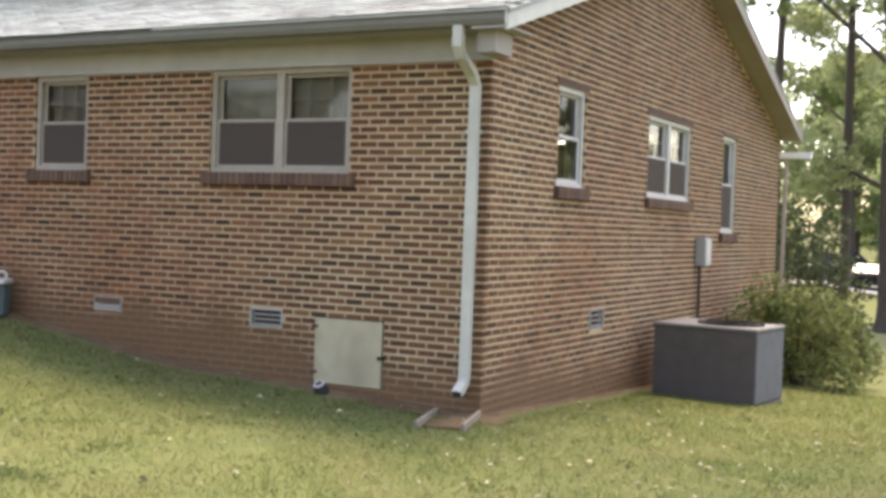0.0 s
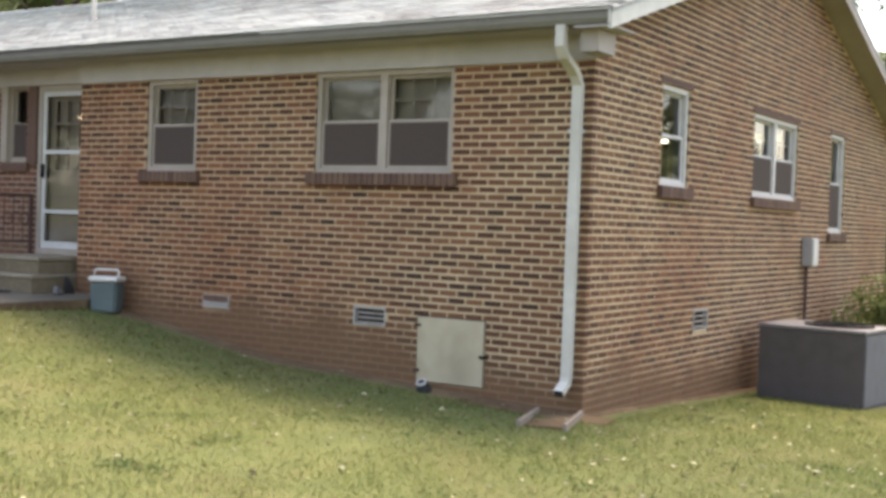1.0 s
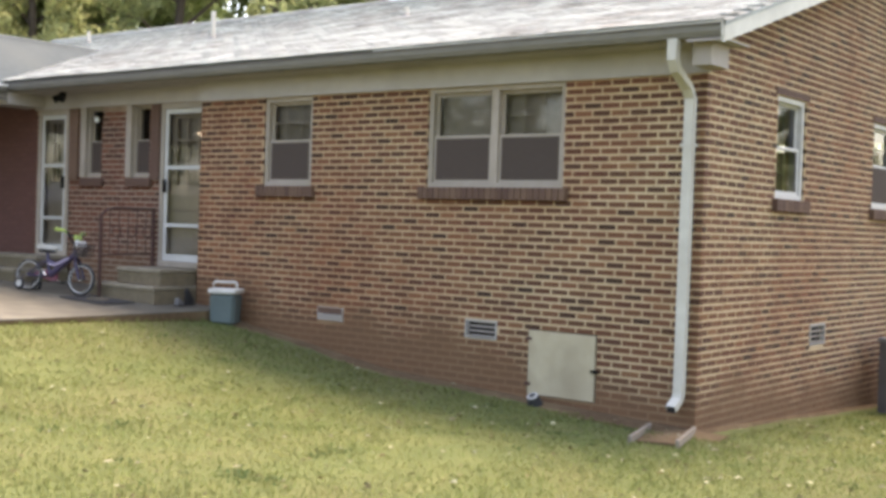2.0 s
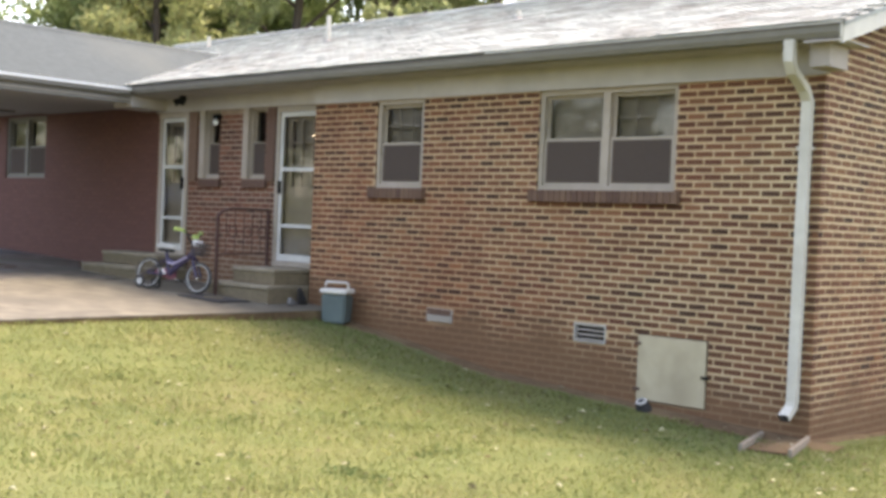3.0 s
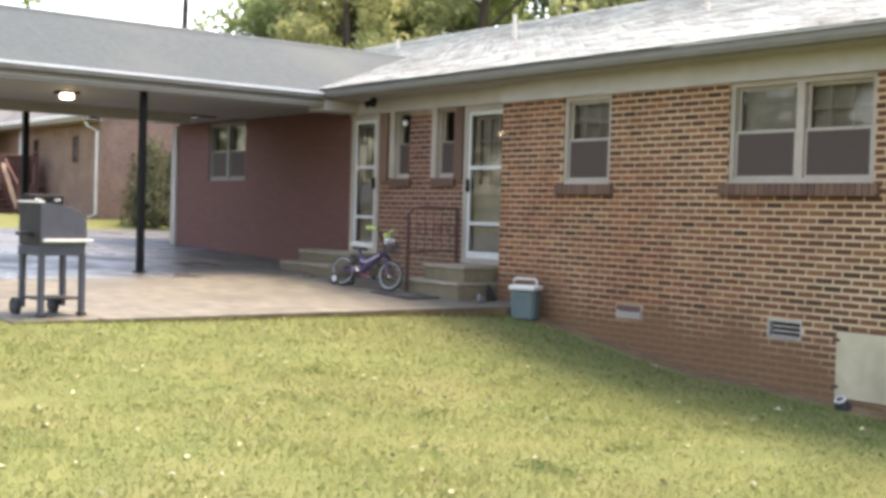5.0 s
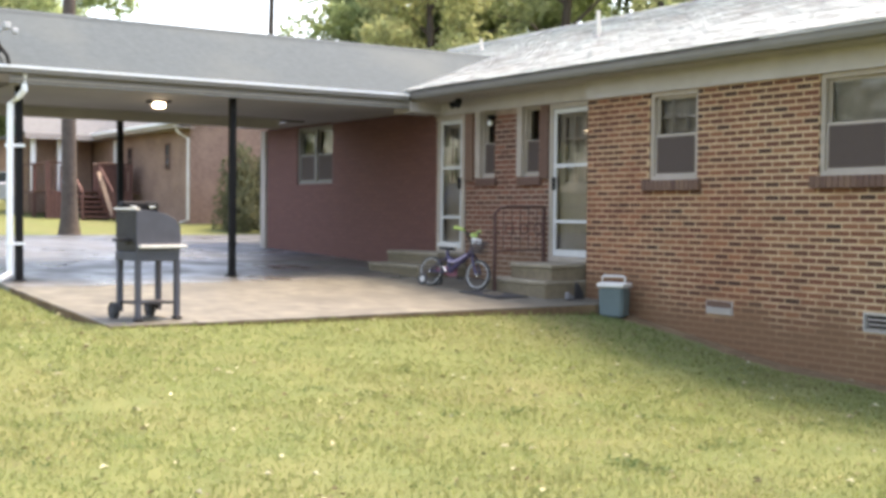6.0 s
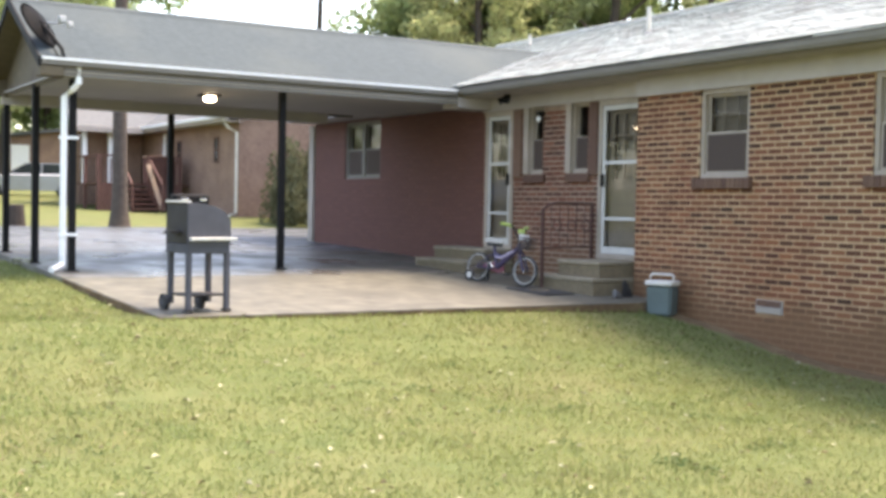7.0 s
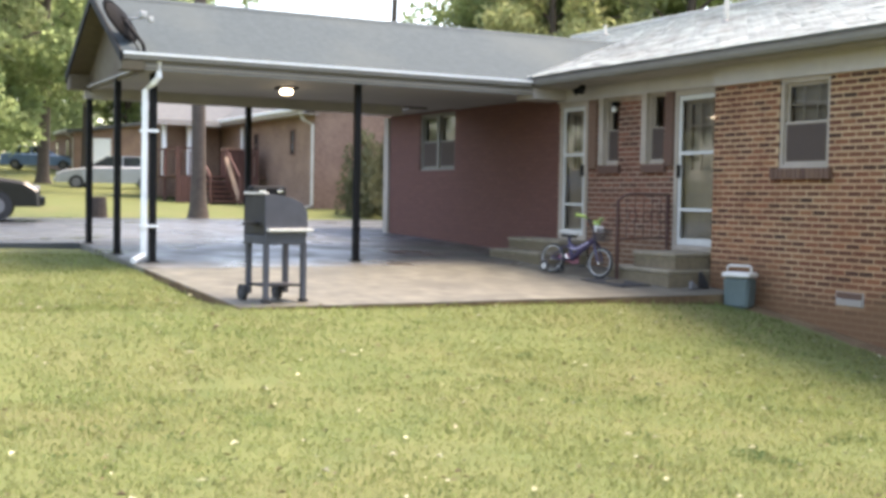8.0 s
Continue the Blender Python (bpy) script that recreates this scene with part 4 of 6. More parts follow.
# ---- paving ----
def slab(name, x0, x1, y0, y1, n, material, label, thick=0.16):
    bm = bmesh.new()
    cols = []
    for k in range(n + 1):
        x = x0 + (x1 - x0) * k / n
        cols.append([bm.verts.new((x, y, slab_z(x) - dz)) for y, dz in ((y0, 0), (y1, 0), (y1, thick), (y0, thick))])
    for a, b in zip(cols, cols[1:]):
        for j in range(4):
            bm.faces.new((a[j], a[(j + 1) % 4], b[(j + 1) % 4], b[j]))
    bm.faces.new(cols[0])
    bm.faces.new(cols[-1][::-1])
    return tagged(part(name, bm, material, None), label, "paving", kind="structure")


slab("patio", -10.0, -6.22, -6.42, 0.172, 8, CONCRETE, "worn concrete patio slab beside the lawn")
# Thin clay-brown strips that draw the shadow line along the slab's edges.
for nm, dims in (("slab_edge", (-6.222, -6.214, -6.43, 0.0)), ("slab_edge", (-10.0, -6.222, -6.428, -6.42))):
    bm = bmesh.new()
    x0, x1, y0, y1 = dims
    n = 20
    rows = []
    for k in range(n + 1):
        f = k / n
        x, y = (x0, y0 + (y1 - y0) * f) if x1 - x0 < 0.1 else (x0 + (x1 - x0) * f, y0)
        drop = 0.012 + 0.012 * noise.noise(Vector((x * 4, y * 4, 2)))
        ox, oy = (x1 - x0, 0) if x1 - x0 < 0.1 else (0, y1 - y0)
        rows.append([bm.verts.new((x + i * ox, y + i * oy, slab_z(x) - d)) for i, d in ((0, drop), (1, drop), (1, 0.16), (0, 0.16))])
    for p, q in zip(rows, rows[1:]):
        for j in range(4):
            bm.faces.new((p[j], p[(j + 1) % 4], q[(j + 1) % 4], q[j]))
    bm.faces.new(rows[0])
    bm.faces.new(rows[-1][::-1])
    tagged(part(nm, bm, DIRT), "brown strip drawing the shadow line along the patio slab's edge", "paving", kind="structure")
slab("carport_floor", -14.06, -10.01, -6.42, 0.172, 8, CARPORT_FLOOR, "concrete carport floor")
slab("driveway", -23.4, -14.07, -40, 9, 12, DRIVE, "pale concrete driveway beyond the carport")


def steps(name, boxes, label):
    """Cast steps, each a riser block (x0, x1, front, top) with a worn tread proud of it."""
    t = thing(name, label, "steps")
    low = slab_z((boxes[0][0] + boxes[0][1]) / 2) - 0.03
    for k, (x0, x1, front, z) in enumerate(boxes):
        st = boxpart("step", STEP, t, x0, x1, front, 0.15 - 0.002 * k, low, z - 0.05, bevel=0.01)
        boxpart("tread", TREAD, st, x0 - 0.012, x1 + 0.012, front - 0.015, 0.146 - 0.002 * k, z - 0.049, z, bevel=0.014, label="paler worn concrete tread")
        low = z + 0.001
    return t


steps("door_steps", ((-8.18, -6.9, -0.64, 0.95), (-7.84, -6.98, -0.48, 1.155)), "two mossy concrete steps at the storm door")
steps("door_steps", ((-11.25, -9.8, -0.7, 1.03), (-11.25, -9.8, -0.36, 1.21)), "two worn concrete steps in the carport corner")


# ---- things by the house ----
def ground_at(x, y):
    return float(lie(x, y))


unit = thing("air_conditioner", "dark grey boxy air-conditioning condenser on the grass by the gable wall", "air conditioner", at=(0.945, 4.726, ground_at(0.945, 4.726) + 0.005))
unit.rotation_euler = (0, 0, radians(-6))
bm = bmesh.new()
box(bm, -0.64, 0.64, -0.5, 0.5, 0.0, 0.87, 0.012)
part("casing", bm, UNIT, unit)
bm = bmesh.new()
box(bm, -0.66, 0.66, -0.53, 0.53, -0.07, -0.001, 0.01)
part("pad", bm, CONCRETE, unit, "concrete pad")
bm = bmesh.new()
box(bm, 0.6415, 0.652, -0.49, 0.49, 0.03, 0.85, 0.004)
part("service_panel", bm, UNIT_LIT_SIDE, unit, "service panel with the side's brighter light in its grey")
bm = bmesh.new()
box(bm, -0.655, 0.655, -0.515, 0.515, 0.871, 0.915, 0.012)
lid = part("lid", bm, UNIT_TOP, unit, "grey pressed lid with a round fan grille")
bm = bmesh.new()
tube(bm, [(0.15, 0, 0.916), (0.15, 0, 0.922)], 0.4, 32)
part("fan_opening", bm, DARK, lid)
for r in (0.1, 0.2, 0.3, 0.4):
    bm = bmesh.new()
    ring(bm, (0.15, 0, 0.932), (0, 0, 1), r, 0.008, 28, 6)
    part("grille_ring", bm, IRON, lid)
bm = bmesh.new()
tube(bm, [(-0.63, 0.1, 0.62), (-0.78, 0.1, 0.62), (-0.9, 0.1, 0.62)], 0.02, 8)
part("refrigerant_line", bm, GALV, unit)

meter = thing("electric_meter", "pale grey electric meter box on the gable wall", "electric meter", at=(0.0, 7.0, 1.5))
bm = bmesh.new()
box(bm, 0.004, 0.15, -0.14, 0.14, -0.2, 0.2, 0.01)
part("box", bm, GALV, meter)
boxpart("cover", LIT_FRAME, meter, 0.1505, 0.165, -0.125, 0.125, -0.18, 0.18, bevel=0.006, label="pale front cover")
bm = bmesh.new()
tube(bm, [(0.05, -0.05, -0.2), (0.05, -0.05, -2.1)], 0.025, 8)
part("conduit", bm, RUST_IRON, meter, "dark conduit pipe")
tray = thing("splash_block", "pair of weathered boards channelling water below the downspout", "splash block", at=(-0.15, -0.18, ground_at(-0.15, -0.3) + 0.012))
tray.rotation_euler = (radians(-1), 0, radians(17))
bm = bmesh.new()
box(bm, -0.17, 0.17, -0.7, 0.05, -0.04, -0.002, 0.004)
part("channel", bm, DIRT, tray, "clay-covered channel")
for s in (-1, 1):
    bm = bmesh.new()
    box(bm, s * 0.2 - 0.018, s * 0.2 + 0.018, -0.82, 0.08, -0.02, 0.05, 0.006)
    part("side_board", bm, OLD_BOARD, tray, "weathered grey side board")

pot = thing("plant_pot", "small overturned black pot with a pale ring as its highlight by the crawl-space hatch", "plant pot", at=(-1.62, -0.17, ground_at(-1.62, -0.17) + 0.01))
bm = bmesh.new()
tube(bm, [(0, 0, 0), (0, 0, 0.06), (0, 0, 0.11), (0, 0, 0.14)], 0.1, 16, 0.06)
part("body", bm, RUBBER, pot)
# Pale ring that paints the white highlight on the pot.
bm = bmesh.new()
ring(bm, (0, 0, 0.13), (0, 0, 1), 0.055, 0.016, 16, 6)
part("rim", bm, TYRE_WHITE, pot)
pot.rotation_euler, pot.scale = (radians(28), radians(-14), 0.4), (0.8, 0.8, 0.8)

cooler = thing("cooler", "faded blue picnic cooler with a cream lid and raised handle", "cooler", at=(-6.03, -0.26, ground_at(-6.03, -0.26) + 0.0))
bm = bmesh.new()
vs = box(bm, -0.165, 0.165, -0.125, 0.125, 0.0, 0.36)
for v in vs:
    if v.co.z < 0.1:
        v.co.x *= 0.92
        v.co.y *= 0.92
bmesh.ops.bevel(bm, geom=list(bm.edges), offset=0.025, segments=3, affect="EDGES")
part("body", bm, BLUE, cooler)
bm = bmesh.new()
box(bm, -0.178, 0.178, -0.138, 0.138, 0.362, 0.42, 0.02)
part("lid", bm, CREAM, cooler, "cream plastic lid")
bm = bmesh.new()
tube(bm, [(-0.15, -0.02, 0.4), (-0.15, -0.02, 0.48), (-0.13, -0.02, 0.5), (0.13, -0.02, 0.5), (0.15, -0.02, 0.48), (0.15, -0.02, 0.4)], 0.013, 8)
part("handle", bm, CREAM, cooler, "cream swing handle")
cooler.rotation_euler = (0, 0, radians(24))

# railing by the steps
railing = thing("railing", "rusty wrought-iron railing beside the concrete steps", "railing")
bm = bmesh.new()
tube(bm, [(-7.88, 0.12, 1.9), (-7.88, -0.5, 1.9), (-7.88, -0.62, 1.88), (-7.88, -0.73, 1.8)], 0.018, 8)
part("top_rail", bm, RUST_IRON, railing)
bm = bmesh.new()
tube(bm, [(-7.88, 0.12, 1.32), (-7.88, -0.7, 1.3)], 0.012, 8)
part("bottom_rail", bm, RUST_IRON, railing)
for y in (-0.72, 0.1):
    bm = bmesh.new()
    box(bm, -7.9, -7.86, y - 0.018, y + 0.018, slab_z(-7.88), 1.8 if y < 0 else 1.88, 0.004)
    part("post", bm, RUST_IRON, railing)
for k in range(5):
    y = -0.58 + 0.14 * k
    bm = bmesh.new()
    tube(bm, [(-7.88, y, 1.3), (-7.88, y, 1.86)], 0.006, 6)
    part("baluster", bm, RUST_IRON, railing)
for k in range(3):
    bm = bmesh.new()
    ring(bm, (-7.88, -0.48 + 0.24 * k, 1.6), (1, 0, 0), 0.07, 0.008, 16, 6)
    part("scroll", bm, RUST_IRON, railing)

mat_ob = thing("doormat", "flat dark doormat on the patio before the steps", "doormat", at=(-7.5, -1.02, slab_z(-7.5) + 0.004))
bm = bmesh.new()
box(bm, -0.42, 0.42, -0.24, 0.24, 0.0, 0.016, 0.004)
mat_ob.rotation_euler = (0, radians(2.1), radians(2))
part("pile", bm, RUBBER, mat_ob)
bm = bmesh.new()
ring(bm, (0, 0, 0.017), (0, 0, 1), 0.12, 0.01, 20, 6)
part("motif", bm, STEP, mat_ob)


def shoe(x, y, turn, body, tip):
    t = thing("shoe", "small black and white shoe lying beside the concrete steps", "shoe", "shoes by the steps", at=(x, y, slab_z(x) + 0.004))
    t.rotation_euler = (0, 0, radians(turn))
    bm = bmesh.new()
    prism(bm, [(-0.11, -0.035, 0.012), (-0.11, -0.035, 0.12), (-0.05, -0.035, 0.125), (0.01, -0.035, 0.075), (0.1, -0.035, 0.05), (0.12, -0.035, 0.012)], (0, 0.07, 0))
    bmesh.ops.bevel(bm, geom=list(bm.edges), offset=0.012, segments=2, affect="EDGES")
    part("upper", bm, body, t)
    bm = bmesh.new()
    box(bm, -0.115, 0.125, -0.04, 0.04, 0.0, 0.014, 0.005)
    part("sole", bm, tip, t, "pale rubber sole")
    return t


boot = shoe(-6.74, -0.22, 80, SHOE_BLACK, SHOE_BLACK)
boot.scale = (0.5, 0.9, 1.7)
tagged(boot, "tall black boot standing beside the concrete steps")
slipper = shoe(-6.68, -0.42, 100, UNIT_TOP, SHOE_BLACK)
slipper.scale = (0.6, 0.8, 0.8)
tagged(slipper, "small pale shoe lying beside the concrete steps")

# ---- child's bicycle ----
bike = thing("bicycle", "small purple child's bicycle with lime grips leaning on its stand", "bicycle", at=(-8.42, -1.02, slab_z(-8.42)))
bike.rotation_euler = (radians(-6), radians(2), radians(18))
R = 0.205
for name, cx in (("rear", -0.4), ("front", 0.4)):
    bm = bmesh.new()
    ring(bm, (cx, 0, R), (0, 1, 0), R - 0.022, 0.022, 32, 8)
    w = part("wheel", bm, RUBBER, bike, "black tyre with a pale sidewall")
    for s in (-1, 1):
        bm = bmesh.new()
        ring(bm, (cx, s * 0.014, R), (0, 1, 0), R - 0.034, 0.008, 32, 6)
        part("sidewall", bm, TYRE_WHITE, w)
    bm = bmesh.new()
    tube(bm, [(cx, -0.04, R), (cx, 0.04, R)], 0.018, 10)
    part("hub", bm, CHROME, w)
    for k in range(12):
        a = math.pi * 2 * k / 12
        bm = bmesh.new()
        tube(bm, [(cx, 0.012 * (-1) ** k, R), (cx + (R - 0.04) * math.cos(a), 0, R + (R - 0.04) * math.sin(a))], 0.0025, 4)
        part("spoke", bm, UNIT, w)
HEAD, SEAT, BB = (0.27, 0, 0.52), (-0.16, 0, 0.5), (-0.08, 0, 0.22)
for name, pts, r in (("down_tube", [HEAD, BB], 0.038), ("top_tube", [(0.27, 0, 0.5), (0.0, 0, 0.36), (-0.13, 0, 0.4)], 0.036), ("seat_tube", [BB, SEAT], 0.024),
                     ("chain_stay", [BB, (-0.24, 0.045, 0.2), (-0.4, 0.045, R)], 0.011), ("chain_stay", [BB, (-0.24, -0.045, 0.2), (-0.4, -0.045, R)], 0.011),
                     ("seat_stay", [(-0.13, 0, 0.4), (-0.2, 0.045, 0.38), (-0.4, 0.045, R)], 0.009), ("seat_stay", [(-0.13, 0, 0.4), (-0.2, -0.045, 0.38), (-0.4, -0.045, R)], 0.009),
                     ("head_tube", [(0.255, 0, 0.56), (0.29, 0, 0.46)], 0.024),
                     ("fork", [(0.29, 0.0, 0.47), (0.31, 0.05, 0.42), (0.4, 0.05, R)], 0.019), ("fork", [(0.29, 0.0, 0.47), (0.31, -0.05, 0.42), (0.4, -0.05, R)], 0.019)):
    bm = bmesh.new()
    tube(bm, pts, r, 8)
    part(name, bm, PURPLE, bike)
bm = bmesh.new()
tube(bm, [(0.25, 0, 0.56), (0.24, 0, 0.66)], 0.016, 8)
tube(bm, [(0.17, -0.25, 0.8), (0.22, -0.16, 0.79), (0.24, -0.05, 0.66), (0.24, 0.05, 0.66), (0.22, 0.16, 0.79), (0.17, 0.25, 0.8)], 0.014, 8)
tube(bm, [(0.225, -0.13, 0.75), (0.225, 0.13, 0.75)], 0.012, 8)
bars = part("handlebar", bm, RUBBER, bike, "dark handlebar with lime grips")
for s in (-1, 1):
    bm = bmesh.new()
    tube(bm, [(0.215, s * 0.14, 0.78), (0.19, s * 0.21, 0.797), (0.14, s * 0.3, 0.8)], 0.021, 8)
    part("grip", bm, LIME, bars)
bm = bmesh.new()
box(bm, 0.25, 0.29, -0.06, 0.06, 0.7, 0.76, 0.012)
part("bar_pad", bm, LIME, bars)
bm = bmesh.new()
prism(bm, [(-0.33, -0.075, 0.545), (-0.33, 0.075, 0.545), (-0.18, 0.06, 0.54), (-0.04, 0.025, 0.53), (-0.04, -0.025, 0.53), (-0.18, -0.06, 0.54)], (0, 0, 0.045))
bmesh.ops.bevel(bm, geom=list(bm.edges), offset=0.014, segments=2, affect="EDGES")
bmesh.ops.translate(bm, vec=(0.03, 0, 0.01), verts=bm.verts)
part("saddle", bm, TYRE_WHITE, bike, "pale saddle with dark sides")
bm = bmesh.new()
box(bm, -0.27, -0.06, -0.055, 0.055, 0.505, 0.55, 0.018)
part("saddle_base", bm, RUBBER, bike)
for s in (-1, 1):
    bm = bmesh.new()
    tube(bm, [(0.2, s * 0.034, 0.46), (0.06, s * 0.036, 0.385), (-0.02, s * 0.036, 0.35), (-0.1, s * 0.034, 0.37)], 0.012, 6)
    part("decal", bm, LILAC, bike, "pale lilac swirl on the frame")
bm = bmesh.new()
tube(bm, [(-0.16, 0, 0.46), (-0.18, 0, 0.55)], 0.012, 8)
part("seat_post", bm, CHROME, bike)
bm = bmesh.new()
prism(bm, [(-0.36, 0.05, 0.2), (-0.36, 0.05, 0.27), (-0.1, 0.05, 0.3), (0.0, 0.05, 0.26), (0.0, 0.05, 0.17), (-0.1, 0.05, 0.15)], (0, 0.012, 0))
part("chain_guard", bm, PINK, bike, "pink chain guard")
bm = bmesh.new()
tube(bm, [BB, (-0.08, 0.09, 0.22), (0.0, 0.09, 0.14)], 0.009, 6)
tube(bm, [BB, (-0.08, -0.09, 0.22), (-0.16, -0.09, 0.3)], 0.009, 6)
crank = part("crank", bm, CHROME, bike)
for x, y, z in ((0.0, 0.13, 0.14), (-0.16, -0.13, 0.3)):
    bm = bmesh.new()
    box(bm, x - 0.04, x + 0.04, y - 0.03, y + 0.03, z - 0.012, z + 0.012, 0.005)
    part("pedal", bm, RUBBER, crank)
bm = bmesh.new()
for k in range(7):
    a = math.pi * (0.15 + 0.7 * k / 6)
    tube(bm, [(0.36 + 0.1 * math.cos(a) * 0.3, -0.1 + 0.2 * k / 6, 0.5), (0.38, -0.12 + 0.24 * k / 6, 0.64)], 0.006, 4)
box(bm, 0.3, 0.44, -0.11, 0.11, 0.49, 0.5, 0.004)
for z in (0.53, 0.57, 0.61, 0.645):
    for a, b in (((0.3, -0.12, z), (0.45, -0.12, z)), ((0.45, -0.12, z), (0.45, 0.12, z)), ((0.45, 0.12, z), (0.3, 0.12, z)), ((0.3, 0.12, z), (0.3, -0.12, z))):
        tube(bm, [a, b], 0.008, 4)
part("basket", bm, UNIT, bike, "dark wire basket")
bm = bmesh.new()
box(bm, 0.3, 0.34, -0.09, 0.09, 0.6, 0.69, 0.01)
part("number_plate", bm, WHITE, bike, "white front plate")

for s in (-1, 1):
    bm = bmesh.new()
    ring(bm, (-0.4, s * 0.17, 0.085), (0, 1, 0), 0.06, 0.02, 18, 6)
    tw = part("training_wheel", bm, RUBBER, bike, "small dark stabiliser wheel")
    bm = bmesh.new()
    tube(bm, [(-0.4, s * 0.155, 0.085), (-0.4, s * 0.185, 0.085)], 0.042, 12)
    part("rim", bm, TYRE_WHITE, tw)
    bm = bmesh.new()
    tube(bm, [(-0.4, s * 0.05, R), (-0.4, s * 0.13, R - 0.02), (-0.4, s * 0.15, 0.085)], 0.009, 6)
    part("bracket", bm, UNIT, tw)

# ---- barbecue ----
grill = thing("barbecue_grill", "grey cart barbecue with a closed rounded lid and pale side shelf", "barbecue", at=(-6.62, -5.92, slab_z(-6.62) + 0.004))
grill.rotation_euler = (0, 0, radians(99))
grill.scale = (0.95, 0.95, 0.97)
PROFILE = [(-0.23, 0.7), (0.25, 0.7), (0.27, 0.8), (0.26, 0.95), (0.2, 1.03), (0.1, 1.08), (-0.03, 1.11), (-0.17, 1.12), (-0.23, 1.11)]
bm = bmesh.new()
prism(bm, [(x, -0.2, z) for x, z in PROFILE], (0, 0.46, 0))
bmesh.ops.bevel(bm, geom=list(bm.edges), offset=0.012, segments=2, affect="EDGES")
gl = part("lid", bm, GRILL_DARK, grill, "dark rounded lid")
bm = bmesh.new()
prism(bm, [(x * 1.03, -0.216, z if z > 0.71 else z - 0.03) for x, z in PROFILE], (0, 0.014, 0))
bmesh.ops.bevel(bm, geom=list(bm.edges), offset=0.004, segments=1, affect="EDGES")
part("end_plate", bm, GRILL, gl, "grey enamel end plate")
bm = bmesh.new()
tube(bm, [(0.24, -0.12, 0.9), (0.32, -0.12, 0.92), (0.32, 0.18, 0.92), (0.24, 0.18, 0.9)], 0.012, 8)
part("lid_handle", bm, CHROME, gl)
bm = bmesh.new()
box(bm, -0.25, -0.19, -0.2, 0.26, 1.12, 1.14, 0.006)
part("lid_hinge", bm, CREAM, gl, "pale strip along the hinge")
bm = bmesh.new()
box(bm, -0.235, 0.265, -0.212, 0.26, 0.6, 0.698, 0.012)
part("firebox", bm, GRILL, grill)
bm = bmesh.new()
box(bm, -0.22, 0.32, -0.27, -0.218, 0.735, 0.768, 0.008)
part("side_shelf", bm, CREAM, grill, "pale folded side shelf")
bm = bmesh.new()
box(bm, -0.37, -0.235, -0.08, 0.06, 0.8, 0.835, 0.01)
part("side_handle", bm, GRILL_DARK, grill)
bm = bmesh.new()
box(bm, -0.14, 0.29, 0.27, 0.4, 0.95, 1.21, 0.03)
hood = part("warming_hood", bm, IRON, grill, "black warming hood behind the lid")
# Small chrome bars added as the highlights on the black hood.
for x in (-0.02, 0.2):
    boxpart("bright_clip", CHROME, hood, x - 0.04, x + 0.04, 0.255, 0.268, 1.14, 1.165, bevel=0.004)
for x in (-0.2, 0.25):
    for y in (-0.17, 0.22):
        bm = bmesh.new()
        box(bm, x - 0.028, x + 0.028, y - 0.028, y + 0.028, 0.0 if y < 0 else 0.07, 0.61, 0.006)
        leg = part("leg", bm, GRILL, grill)
        if y < 0:
            boxpart("foot", GRILL_DARK, leg, x - 0.042, x + 0.042, y - 0.042, y + 0.042, 0.0, 0.03, bevel=0.006)
for x in (-0.26, 0.16):
    bm = bmesh.new()
    tube(bm, [(x - 0.025, 0.24, 0.085), (x + 0.025, 0.24, 0.085)], 0.085, 20)
    wh = part("wheel", bm, RUBBER, grill)
    bm = bmesh.new()
    tube(bm, [(x - 0.03, 0.24, 0.085), (x + 0.03, 0.24, 0.085)], 0.03, 12)
    part("hubcap", bm, GRILL, wh)
bm = bmesh.new()
box(bm, -0.21, 0.27, -0.16, 0.24, 0.16, 0.18, 0.004)
part("bottom_shelf", bm, GRILL_DARK, grill)

# ---- satellite dish ----
dish = thing("satellite_dish", "dark round satellite dish on the carport roof edge", "satellite dish", at=(-10.5, -6.36, 3.69))
bm = bmesh.new()
tube(bm, [(0.02, 0.05, -0.1), (0.02, 0.02, 0.02), (-0.05, -0.05, 0.14), (-0.25, -0.15, 0.33)], 0.024, 8)
part("mast", bm, IRON, dish)
bm = bmesh.new()
rings = []
for k in range(6):
    r = 0.3 * k / 5 + 0.002
    rings.append([bm.verts.new((r * math.cos(a), r * 1.1 * math.sin(a), 0.55 * r * r)) for a in (2 * math.pi * j / 24 for j in range(24))])
for a, b in zip(rings, rings[1:]):
    for j in range(24):
        bm.faces.new((a[j], a[(j + 1) % 24], b[(j + 1) % 24], b[j]))
bmesh.ops.solidify(bm, geom=list(bm.faces), thickness=0.012)
bmesh.ops.transform(bm, matrix=Matrix.Translation((-0.28, -0.16, 0.36)) @ Matrix.Rotation(radians(62), 4, Vector((0.97, -0.24, 0))) @ pose(0, 0, 0, 66, 0, -42), verts=bm.verts)
part("reflector", bm, IRON, dish, "dark reflector seen from the side", smooth=True)
bm = bmesh.new()
tube(bm, [(-0.25, -0.1, 0.36), (0.05, -0.05, 0.33), (0.22, -0.01, 0.33)], 0.012, 8)
box(bm, 0.18, 0.27, -0.07, 0.01, 0.32, 0.4, 0.012)
box(bm, 0.19, 0.26, 0.03, 0.1, 0.27, 0.34, 0.012)
part("feed_arm", bm, GALV, dish, "pale feed arm")
bm = bmesh.new()
tube(bm, [(-0.2, -0.14, 0.27), (-0.06, -0.12, 0.1), (0.0, -0.06, 0.0), (0.03, -0.02, -0.1)], 0.01, 6)
part("cable", bm, IRON, dish)

